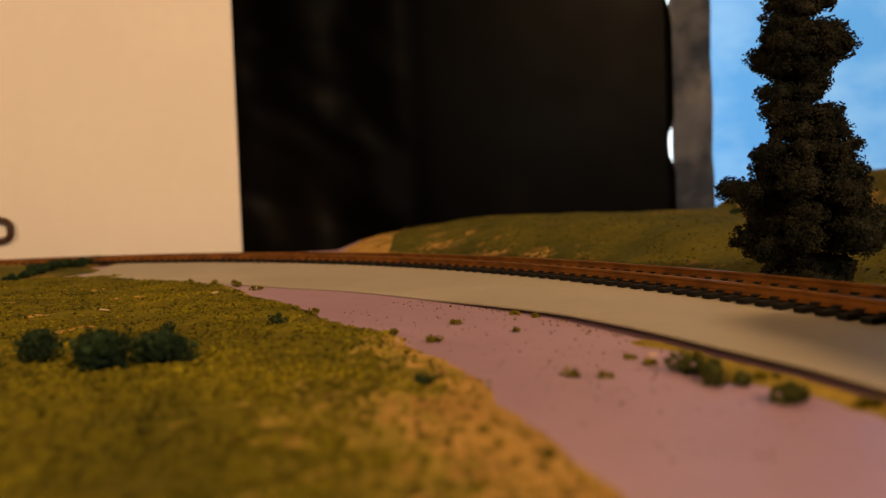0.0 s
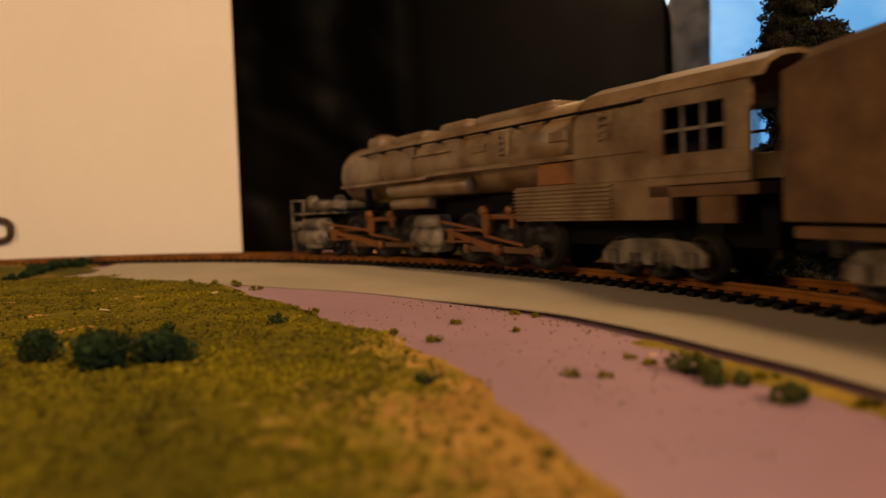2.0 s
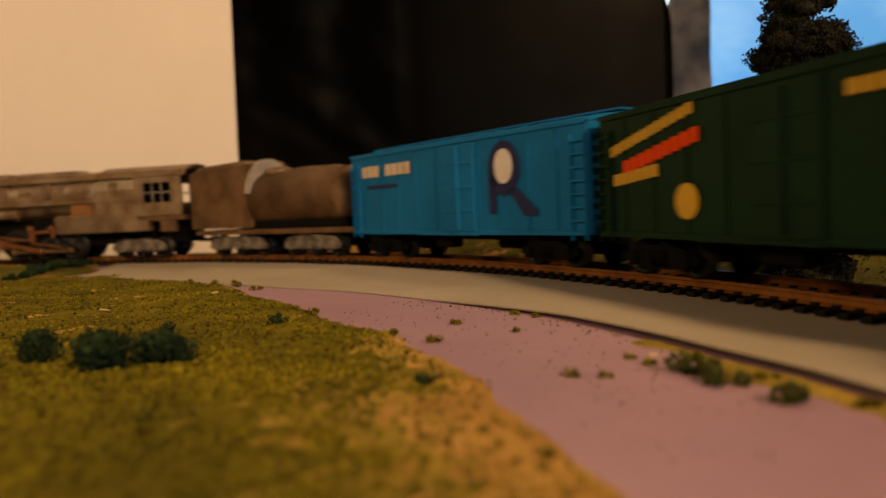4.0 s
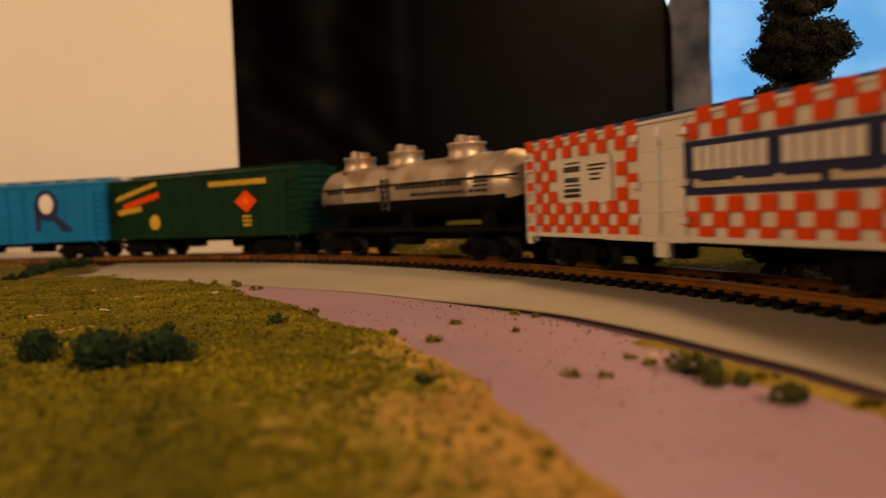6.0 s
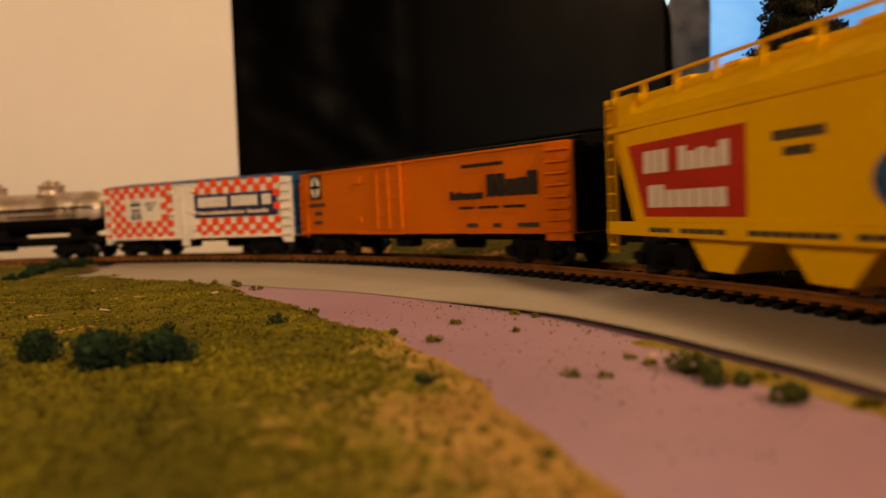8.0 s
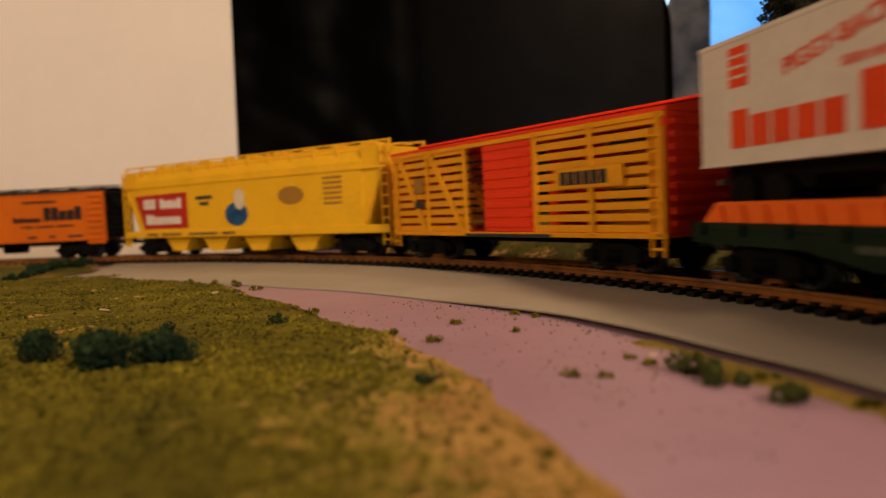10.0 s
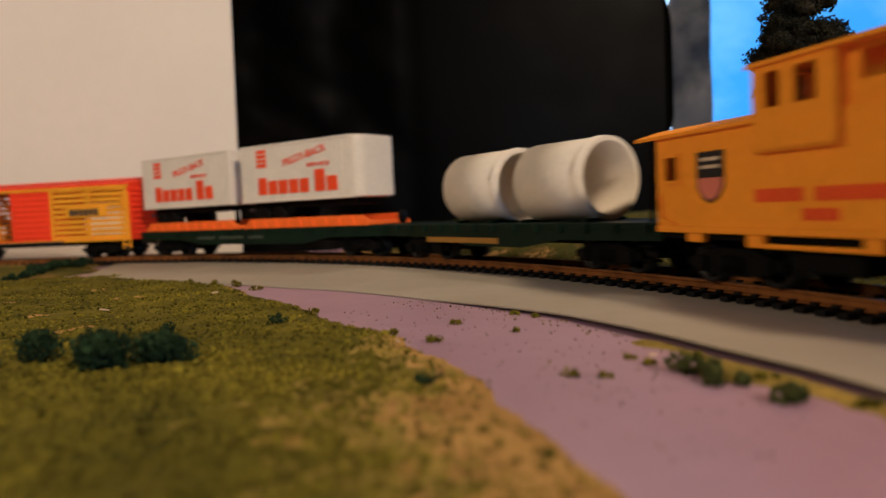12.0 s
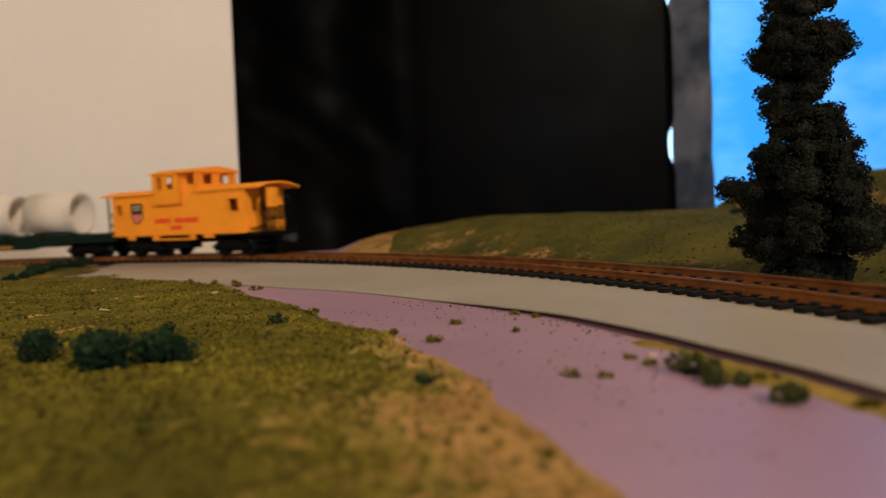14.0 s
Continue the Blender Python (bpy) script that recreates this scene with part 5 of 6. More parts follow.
def hopper_car():
    u0, u1 = 1229, 1434
    car, mid = vehicle("covered_hopper", "yellow covered hopper car with a red name panel", "hopper car", u0, u1)
    X = lambda u: mid - u
    w = 15.8
    bm = extrude_outline([(-w, 14), (-w, 41), (-w + 0.2, 44), (-11.5, 49.5), (-7, 50.6), (7, 50.6), (11.5, 49.5), (w - 0.2, 44), (w, 41), (w, 14)], X(u1 - 16), X(u0 + 14), None, 0, "yz")
    body = part("body", bm, P_YELLOW, car, "smooth yellow hopper body")
    # sloped end sheets
    for a, b in ((u0 + 14, u0 + 2), (u1 - 16, u1 - 2)):
        part("slope_sheet", prism([(a, 14), (a, 50), (b, 50), (b, 41)], -w + 0.6, w - 0.6, mid), P_YELLOW, car)
    for sg in (1, -1):
        bm = ubox(mid, u0, u1, *sorted((sg * 15.2, sg * 16.6)), 11.0, 14.8, 0.3)
        part("side_sill", bm, P_YELLOW, car)
        bm = ubox(mid, u0 + 1, u1 - 1, *sorted((sg * 15.6, sg * 16.3)), 40.0, 41.4, 0.25)
        ubox(mid, u0, u1, *sorted((sg * 10.6, sg * 12.4)), 48.4, 49.6, 0.2, bm)
        part("side_rib", bm, P_YELLOW, car)
        bm = ubox(mid, u0, u1, *sorted((sg * 12.6, sg * 13.6)), 52.2, 53.0, 0.2)
        for k in range(14):
            u = u0 + 1 + (u1 - u0 - 2) * k / 13
            prism([(u - 0.8, 46.5), (u + 0.8, 46.5), (u + 0.8, 52.4), (u - 0.8, 52.4)], *sorted((sg * 12.8, sg * 13.6)), mid, bm)
        part("running_rail", bm, P_YELLOW, car, "yellow roof rail on short posts")
        for a, b in ((u0, u0 + 4.6), (u1 - 4.6, u1)):
            ladder(car, mid, a, b, 5.5, 50, 9, 15.2 if sg > 0 else -16.3, P_YELLOW)
        for a, b in ((u0 + 0.5, u0 + 14), (u1 - 0.5, u1 - 16)):
            part("end_brace", prism([(a, 47), (a, 44.5), (b, 15), (b, 18)] if a < b else [(a, 44.5), (a, 47), (b, 18), (b, 15)], *sorted((sg * 14.4, sg * 15.6)), mid), P_YELLOW, car)
    bm = ubox(mid, u0 + 1, u1 - 1, -5, 5, 50.6, 51.6, 0.2)
    ubox(mid, u0 + 16, u1 - 16, -2.5, 2.5, 51.6, 52.8, 0.4, bm)
    for k in range(9):
        u = u0 + 20 + k * (u1 - u0 - 40) / 8
        ubox(mid, u - 4, u + 4, -3.6, 3.6, 52.0, 53.4, 0.5, bm)
    part("roof_hatch", bm, P_YELLOW, car)
    for a in (1277, 1310, 1344, 1378):
        bm = prism([(a - 12, 11.5), (a + 12, 11.5), (a + 5, 3.2), (a - 5, 3.2)], -13.5, 13.5, mid)
        part("hopper_chute", bm, P_YELLOW, car, "yellow discharge chute")
    part("centre_sill", ubox(mid, u0, u1, -3.5, 3.5, 8, 12, 0.3), P_BLACK, car)
    # prints
    patch("name_panel", car, mid, [(1241, 35.6), (1290, 36.2), (1290, 16.2), (1249, 16.2)], 15.86, P_CRIMSON, "red name panel")
    bars("lettering", car, mid, 1249, 1285, 27.6, 33.4, (1, 1, 1, 0, 1, .75, .85, .75, 1), 16.0, P_WHITE, "white bars of lettering")
    bars("lettering", car, mid, 1251, 1284, 18.6, 24.4, (1, 1, .75, .75, .75, .75, .75, .75), 16.0, P_WHITE, "white bars of lettering")
    bars("lettering", car, mid, 1298, 1312, 31.4, 33.4, (1,) * 6, 15.86, P_DARKGREY, "small dark bars")
    bars("lettering", car, mid, 1301, 1309, 28.2, 30.0, (1,) * 4, 15.86, P_DARKGREY, "small dark bars")
    patch("emblem", car, mid, oval(1331, 22.6, 9.0, 6.2), 15.86, P_NAVY_BLUE, "plain blue oval emblem")
    patch("emblem_patch", car, mid, oval(1334, 30.4, 4.2, 5.6), 16.0, P_CREAM, "pale patch on the emblem")
    patch("seal", car, mid, oval(1372, 30.5, 9, 4.5), 15.86, P_OCHRE, "faint brown seal")
    for z in (37, 34.6, 32.2, 29.8, 27.4, 25):
        bars("lettering", car, mid, 1394, 1406, z, z + 1.2, (1,) * 6, 15.86, P_OCHRE, "small brown bars")
    bars("lettering", car, mid, 1252, 1330, 12.2, 13.4, (1, 1, 1, 0, 1, 1, 1, 1, 1, 0, 0, 1, 1, 1, 1, 1, 1, 1, 0, 1, 1, 1), 16.62, P_DARKGREY, "small dark bars on the sill")
    for u, yw in ((u0 + 23, 6.5), (u1 - 23, -6.5)):
        truck(car, mid, u, car, yaw=yw)
    couplers(car, mid, u0, u1)


P_CRIMSON = material("crimson_print", (0.5, 0.03, 0.012), 0.5, scale=60, vary=0.15, spec=0.1)
P_NAVY_BLUE = material("blue_print", (0.02, 0.1, 0.26), 0.5, scale=120, vary=0.5)
P_OCHRE = material("brown_print", (0.4, 0.2, 0.02), 0.5, scale=80)
hopper_car()


def stock_car():
    u0, u1, top, bot = 1447, 1594, 43.6, 10.4
    car, mid = vehicle("stock_car", "golden yellow slatted stock car with orange-red roof, door and ends", "stock car", u0, u1)
    w = 15.8
    bm = ubox(mid, u0, u1, -w, w, bot, bot + 1.4, 0.2)
    part("floor_deck", bm, P_HOTRED, car)
    for u, out in ((u0, -1), (u1, 1)):
        a, b = sorted((u, u - out * 1.4))
        part("end_wall", ubox(mid, a, b, -w, w, bot + 1.4, top, 0.3), P_HOTRED, car, "orange-red end")
        end_ribs(car, mid, u, out, bot + 2, top - 1, 9, w - 1.5, P_HOTRED)
    bm = extrude_outline([(-w - 0.6, top), (-w - 0.6, top + 1.2), (0, top + 3.6), (w + 0.6, top + 1.2), (w + 0.6, top)], mid - u1 - 0.6, mid - u0 + 0.6, None, 0, "yz")
    part("roof", bm, P_HOTRED, car, "orange-red peaked roof")
    part("roof_walk", ubox(mid, u0 - 1, u1 + 1, -2.6, 2.6, top + 3.8, top + 4.6, 0.2), P_HOTRED, car)
    d0, d1 = 1503, 1541
    for sg in (1, -1):
        y0, y1 = sorted((sg * (w - 1.2), sg * w))
        yo0, yo1 = sorted((sg * w, sg * (w + 0.8)))
        for a, b in ((u0 + 1.4, d0), (d1, u1 - 1.4)):
            for k in range(10):
                z = bot + 1.4 + k * 3.2
                part("slat", ubox(mid, a, b, y0, y1, z, z + 2.2, 0.2), P_STOCK, car)
            for u in (a + 0.9, b - 0.9, (a + b) / 2):
                part("stake", ubox(mid, u - 0.9, u + 0.9, yo0, yo1, bot, top, 0.2), P_STOCK, car)
        part("diagonal_brace", prism([(1476, top - 1), (1479, top - 1), (1502, bot + 1), (1499, bot + 1)], yo0, yo1, mid), P_STOCK, car)
        part("diagonal_brace", prism([(1452, top - 1), (1455, top - 1), (1475, bot + 1), (1472, bot + 1)], yo0, yo1, mid), P_STOCK, car)
        door = part("door", ubox(mid, 1513, d1 - 0.4, y0, y1, bot + 1.5, top - 1.5, 0.2), P_HOTRED, car, "orange-red sliding door left ajar")
        for k in range(9):
            part("door_slat", ubox(mid, 1514, d1 - 1.4, yo0, yo1 - 0.2 if sg > 0 else yo1, bot + 3 + k * 3.3, bot + 4.8 + k * 3.3, 0.2), P_HOTRED, door)
        part("door_rail", ubox(mid, d0 - 1, d1 + 8, *sorted((sg * w, sg * (w + 1.2))), bot - 0.4, bot + 0.8, 0.2), P_DARKGREY, car)
        part("top_rail", ubox(mid, u0, u1, yo0, yo1, top - 1.6, top - 0.1, 0.2), P_STOCK, car)
        part("bottom_rail", ubox(mid, u0, u1, yo0, yo1, bot - 0.2, bot + 1.3, 0.2), P_STOCK, car)
        for a, b in ((u0 + 0.2, u0 + 5), (u1 - 5, u1 - 0.2)):
            ladder(car, mid, a, b, bot - 5, top - 4, 8, w if sg > 0 else -w - 1.0, P_STOCK)
    patch("name_board", car, mid, rect(1552, 1580, 25, 31), 16.7, P_STOCK)
    bars("lettering", car, mid, 1554, 1574, 26, 30, (1, 1, 1, 1, 1, 1), 16.84, P_DARKGREY, "dark bars of lettering")
    patch("emblem", car, mid, rect(1466, 1473, 27, 33), 16.7, P_OCHRE)
    patch("emblem", car, mid, rect(1466, 1473, 21, 24), 16.7, P_DARKGREY)
    bm = ubox(mid, u0 + 2, u1 - 2, -4, 4, 7.6, bot, 0.3)
    for k in range(6):
        u = u0 + 25 + k * 19
        ubox(mid, u - 0.9, u + 0.9, -14, 14, 8.8, bot - 0.05, 0, bm)
    part("underframe", bm, P_BLACK, car)
    for u, yw in ((u0 + 21, 5.5), (u1 - 21, -5.5)):
        truck(car, mid, u, car, yaw=yw)
    couplers(car, mid, u0, u1)


stock_car()


def flat_car(u0, u1, label):
    car, mid = vehicle("flat_car", label, "flat car", u0, u1)
    w = 16.0
    bm = ubox(mid, u0, u1, -w, w, 12.6, 14.6, 0.3)
    part("deck", bm, P_FLATGREEN, car, "dark green deck")
    for sg in (1, -1):
        bm = prism([(u0, 12.7), (u0, 9.6), (u0 + 40, 9.4), (u0 + 58, 6.6), (u1 - 58, 6.6), (u1 - 40, 9.4), (u1, 9.6), (u1, 12.7)], *sorted((sg * (w - 1.2), sg * w)), mid)
        for k in range(13):
            u = u0 + 5 + (u1 - u0 - 10) * k / 12
            ubox(mid, u - 1, u + 1, *sorted((sg * w, sg * (w + 1.0))), 11.6, 14.2, 0.2, bm)
        part("side_sill", bm, P_FLATGREEN, car, "fish-bellied green sill")
    bm = ubox(mid, u0 + 2, u1 - 2, -4, 4, 7.4, 12.6, 0.3)
    for k in range(8):
        u = u0 + 30 + k * (u1 - u0 - 60) / 7
        ubox(mid, u - 0.8, u + 0.8, -14.6, 14.6, 9.6, 12.6, 0, bm)
    part("underframe", bm, P_BLACK, car)
    part("brake_wheel", tube([(0, 3.2), (0.7, 3.2)], "x", 14, at=(mid - u1 - 0.4, 9, 18)), P_BLACK, car)
    for u, yw in ((u0 + 22, 6), (u1 - 22, -6)):
        truck(car, mid, u, car, yaw=yw)
    couplers(car, mid, u0, u1)
    return car, mid


LOADS = []


def word(name, parent, text, size, mat, x, z, y, slope=0.0, width=None):
    """Raised lettering on the inner side, read from outside."""
    cu = bpy.data.curves.new(name, "FONT")
    cu.body, cu.size, cu.extrude, cu.offset = text, size * MM, 0.1 * MM, 0.012 * size * MM
    tmp = bpy.data.objects.new(name, cu)
    me = bpy.data.meshes.new_from_object(tmp)
    bpy.data.objects.remove(tmp)
    me.materials.append(mat)
    ob = new(name, me)
    ob.parent = parent
    ob.matrix_basis = pose(x * MM, y * MM, z * MM, 90, -slope, 180)
    if width:
        k = width * MM / max(1e-6, max(v.co.x for v in me.vertices))
        for v in me.vertices:
            v.co.x *= k
    return ob


def trailer(u0, u1, base, mid_car, label, big):
    """A highway trailer with a square or a rounded end, bogie wheels and landing gear; rides on a flat car."""
    tr = thing("highway_trailer", label, "trailer", "piggyback trailers")
    mid = (u0 + u1) / 2
    w, z0, z1 = 13.6, 28.2, 56.6
    bm = ubox(mid, u0, u1, -w, w, z0, z1)
    es = [e for e in bm.edges if abs(e.verts[0].co.z - e.verts[1].co.z) > 1 and e.verts[0].co.x < 0]
    if big:
        bmesh.ops.bevel(bm, geom=es, offset=5.0, segments=6, affect="EDGES", profile=0.5)
    part("box", bm, P_WHITE, tr, "plain white trailer box")
    bm = bmesh.new()
    for k in range(1, 24):
        u = u0 + (u1 - u0 - 8) * k / 24
        for sg in (1, -1):
            ubox(mid, u - 0.12, u + 0.12, *sorted((sg * w, sg * (w + 0.14))), z0 + 0.6, z1 - 0.6, 0, bm)
    tagged(part("side_ribs", bm, P_WHITE, tr), "fine vertical panel seams", kind="stuff")
    part("edge_rail", ubox(mid, u0 - 0.2, u1 - (5 if big else -0.2), -w - 0.3, w + 0.3, z1 - 0.9, z1 + 0.3, 0.2), P_WHITE, tr)
    part("edge_rail", ubox(mid, u0 - 0.2, u1 - (5 if big else -0.2), -w - 0.3, w + 0.3, z0 - 0.5, z0 + 0.5, 0.2), P_WHITE, tr)
    bm = ubox(mid, u0 + 4, u1 - 6, -9, 9, 24.5, 28.0, 0.4)
    ubox(mid, u0 + 6, u0 + 34, -9.5, 9.5, 21.8, 24.6, 0.4, bm)
    part("chassis", bm, P_BLACK, tr, "black chassis")
    for u in (u0 + 14, u0 + 26):
        for sg in (1, -1):
            part("wheel", tube([(sg * 7.5, 3.4), (sg * 7.6, 4.4), (sg * 12.4, 4.4), (sg * 12.6, 3.4), (sg * 12.0, 2.0)], "y", 18, at=(mid - u, 0, 20.9)), P_BLACK, tr, "black rubber wheel")
    for sg in (1, -1):
        part("landing_leg", ubox(mid, u1 - 22, u1 - 20, *sorted((sg * 7, sg * 9)), 17.0, 25, 0.3), P_BLACK, tr)
    part("bumper", ubox(mid, u0 - 0.6, u0 + 0.6, -9, 9, 23.4, 25.0, 0.3), P_CYL, tr)
    L = u1 - u0
    f = L / 92.0
    patch("emblem", tr, mid, rect(u0 + 14 * f, u0 + 22 * f, 45.4, 54.4), w + 0.16, P_RED, "red square emblem")
    for z in (47.4, 49.6, 52.0):
        patch("emblem_bar", tr, mid, rect(u0 + 14.6 * f, u0 + 21.4 * f, z, z + 0.5), w + 0.3, P_WHITE)
    bars("lettering", tr, mid, u0 + 14 * f, u0 + 56 * f, 31.6, 40.2, (1, .8, .8, .8, .8), w + 0.16, P_RED, "large red bars of lettering")
    bars("lettering", tr, mid, u0 + 59 * f, u0 + 77 * f, 31.6, 42.2, (1, .66), w + 0.16, P_RED, "large red bars of lettering")
    word("slogan", tr, "PIGGY-BACK", 5.0, P_RED, mid - (u0 + 36 * f), 45.0, w + 0.2, 11, 34 * f)
    word("slogan", tr, "SERVICE", 2.6, P_RED, mid - (u0 + 54 * f), 43.8, w + 0.2, 0, 17 * f)
    LOADS.append((tr, base, mid_car - mid))


def trailer_flat():
    car, mid = flat_car(1606, 1801, "dark green flat car carrying two trailers on orange ramps")
    for a, b in ((1610, 1692), (1699, 1786)):
        for sg in (1, -1):
            bm = prism([(a, 14.6), (a + 6, 19.4), (b - 6, 19.4), (b, 16.0), (b, 14.6)], *sorted((sg * 11.5, sg * 15.4)), mid)
            for k in range(9):
                u = a + 8 + (b - a - 18) * k / 8
                prism([(u - 1.8, 14.7), (u + 1.8, 14.7), (u + 0.7, 18.6), (u - 0.7, 18.6)], *sorted((sg * 15.3, sg * 16.2)), mid, bm)
            part("ramp_rail", bm, P_RAMP, car, "bright orange ramp rail")
        part("ramp_floor", ubox(mid, a + 1, b - 1, -11.6, 11.6, 14.62, 16.4, 0.2), P_RAMP, car)
    bars("lettering", car, mid, 1660, 1715, 9.6, 11.0, (1, 1, 1, 1, 0, 1, 1, 1, 1, 1, 0, 1, 1, 1), 16.02, P_FAINT, "faint pale bars")
    trailer(1607.5, 1687, car, mid, "white piggyback trailer with red lettering, coupled behind the stock car", False)
    trailer(1698, 1781, car, mid, "longer white piggyback trailer with a rounded nose and red lettering", True)


trailer_flat()


def pipe_section(u0, u1, base, mid_car, label, notch):
    """A thick-walled open pipe length resting on a flat car."""
    mid = (u0 + u1) / 2
    r, t, n = 13.2, 1.5, 40
    L = u1 - u0
    bm = bmesh.new()
    prof = [(-L / 2, r), (L / 2, r), (L / 2, r - t), (-L / 2, r - t)]
    rings = [[bm.verts.new((x, rr * math.cos(2 * math.pi * i / n), rr * math.sin(2 * math.pi * i / n))) for i in range(n)] for x, rr in prof]
    for k in range(4):
        p, q = rings[k], rings[(k + 1) % 4]
        for i in range(n):
            f = bm.faces.new((p[i], p[(i + 1) % n], q[(i + 1) % n], q[i]))
            f.smooth = k in (0, 2)
    bmesh.ops.recalc_face_normals(bm, faces=bm.faces)
    pi = thing("pipe_section", label, "pipe", "pipe load")
    body = part("pipe_wall", bm, P_PIPE, pi, "cream white pipe wall")
    bm = bmesh.new()
    tube([(-L / 2 + 2.2, r + 0.02), (-L / 2 + 2.3, r + 0.3), (-L / 2 + 3.0, r + 0.3), (-L / 2 + 3.1, r + 0.02)], "x", n, bm, caps=False)
    part("raised_band", bm, P_PIPE, pi)
    body.location = (0, 0, 0)
    LOADS.append((pi, base, mid_car - mid, 28.0))


def pipe_flat():
    car, mid = flat_car(1808, 1956, "dark green flat car loaded with white pipe lengths")
    part("yellow_stripe", ubox(mid, 1838, 1885, 16.0, 16.3, 7.6, 9.6, 0.05), P_OCHRE, car)
    for u in (1850, 1872, 1890, 1920):
        part("chock", ubox(mid, u - 1, u + 1, -9, 9, 14.6, 15.6, 0.2), P_FLATGREEN, car)
    pipe_section(1847, 1881, car, mid, "short cream white pipe lying in front of another", True)
    pipe_section(1891, 1923, car, mid, "longer cream white pipe with an open end", False)


pipe_flat()


def caboose():
    u0, u1 = 1952, 2087
    car, mid = vehicle("caboose", "yellow caboose with a cupola and red lettering bars", "caboose", u0, u1)
    w, b0, b1, z0, z1 = 15.4, 1960, 2066, 12.6, 36.2

    def wall(uA, uB, y0, y1, zA, zB, holes, name, axis="u"):
        """A wall with rectangular openings, out of bands and posts."""
        bm = bmesh.new()
        cuts = sorted({zA, zB, *(h[2] for h in holes), *(h[3] for h in holes)})
        for lo, hi in zip(cuts, cuts[1:]):
            spans, at = [], uA
            for h in sorted(holes):
                if h[2] < hi - 1e-6 and h[3] > lo + 1e-6:
                    spans.append((at, h[0]))
                    at = h[1]
            spans.append((at, uB))
            for a, b in spans:
                if axis == "u":
                    ubox(mid, a, b, y0, y1, lo, hi, 0, bm)
                else:
                    ubox(mid, y0, y1, a, b, lo, hi, 0, bm)
        bmesh.ops.remove_doubles(bm, verts=bm.verts, dist=0.001)
        return part(name, bm, P_CAB, car)

    sides = [(1964.2, 1969.0, 25.2, 31.0), (2053.8, 2061.2, 24.4, 31.0)]
    for sg in (1, -1):
        y0, y1 = sorted((sg * (w - 1.3), sg * w))
        wall(b0, b1, y0, y1, z0, z1, sides, "side_wall")
        yo = sorted((sg * w, sg * (w + 0.5)))
        for a, b, c, d in sides:
            bm = ubox(mid, a - 0.9, a, *yo, c - 0.9, d + 0.9)
            ubox(mid, b, b + 0.9, *yo, c - 0.9, d + 0.9, 0, bm)
            ubox(mid, a, b, *yo, d, d + 0.9, 0, bm)
            ubox(mid, a, b, *yo, c - 0.9, c, 0, bm)
            part("window_frame", bm, P_CAB, car)
        part("side_sill", ubox(mid, b0, b1, *yo, z0 - 0.4, z0 + 1.2, 0.2), P_CAB, car)
        for a, b, c in ((1972, 1978, 10.0), (1993, 1998, 9.4), (2034, 2041, 10.2), (2023, 2027, 9.4)):
            part("step_bracket", ubox(mid, a, b, *sorted((sg * (w - 1.5), sg * w)), c, z0 - 0.4, 0.2), P_CAB, car)
        part("step_bar", ubox(mid, 1997, 2024, *sorted((sg * (w - 1.0), sg * w)), 9.4, 10.4, 0.2), P_CAB, car)
        part("grab_iron", prism([(1961, 22), (1961.8, 22), (1962.6, 16), (1968, 14.4), (1968, 13.6), (1961.6, 15)], *sorted((sg * w, sg * (w + 0.8))), mid), P_CAB, car)
    door = [(-3.2, 3.2, 13.5, 32.0), (6.0, 10.0, 24, 31), (-10.0, -6.0, 24, 31)]
    wall(-w + 1.3, w - 1.3, b1 - 1.3, b1, z0, z1, door, "end_wall", "y")
    wall(-w + 1.3, w - 1.3, b0, b0 + 1.3, z0, z1, [(-3.2, 3.2, 13.5, 32.0)], "end_wall", "y")
    part("floor_deck", ubox(mid, u0 + 2, 2077, -14, 14, 10.6, 12.5, 0.2), P_BLACK, car)
    # roof in two halves beside the cupola
    arc = [(-16.6, 35.9), (-16.6, 36.8), (-9, 38.9), (0, 39.6), (9, 38.9), (16.6, 36.8), (16.6, 35.9), (9, 37.9), (0, 38.6), (-9, 37.9)]
    part("roof", extrude_outline(arc, mid - 2000, mid - u0, None, 0, "yz"), P_CAB, car, "thin curved yellow roof")
    part("roof", extrude_outline(arc, mid - 2077.5, mid - 2029, None, 0, "yz"), P_CAB, car, "thin curved yellow roof with a porch overhang")
    # cupola, wider than the body
    cw, c0, c1, cz0, cz1 = 17.0, 1997.5, 2031, 36.0, 47.4
    for sg in (1, -1):
        y0, y1 = sorted((sg * (cw - 1.2), sg * cw))
        wall(c0, c1 - 12, y0, y1, 29.6, cz1, [(2001, 2005, 38.4, 45.6), (2009, 2014.4, 38.4, 45.6)], "cupola_side")
        yb = sorted((sg * w, sg * cw))
        part("cupola_skirt", ubox(mid, c0, c1 - 12, *yb, 29.4, 30.4, 0.2), P_CAB, car)
        wall(c1 - 12, c1, *sorted((sg * 13.2, sg * 14.4)), cz0, cz1, [(2022, 2028, 40.6, 45.8)], "cupola_side")
    wall(-cw + 1.2, cw - 1.2, c1 - 1.2, c1, cz0, cz1, [(-10, -3, 40.6, 46), (3, 10, 40.6, 46)], "cupola_end", "y")
    wall(-cw + 1.2, cw - 1.2, c0, c0 + 1.2, cz0, cz1, [(-10, -3, 40.6, 46), (3, 10, 40.6, 46)], "cupola_end", "y")
    part("cupola_step", ubox(mid, c1 - 13, c1 - 12, -cw + 0.1, cw - 0.1, 29.6, cz1 - 0.1, 0), P_CAB, car)
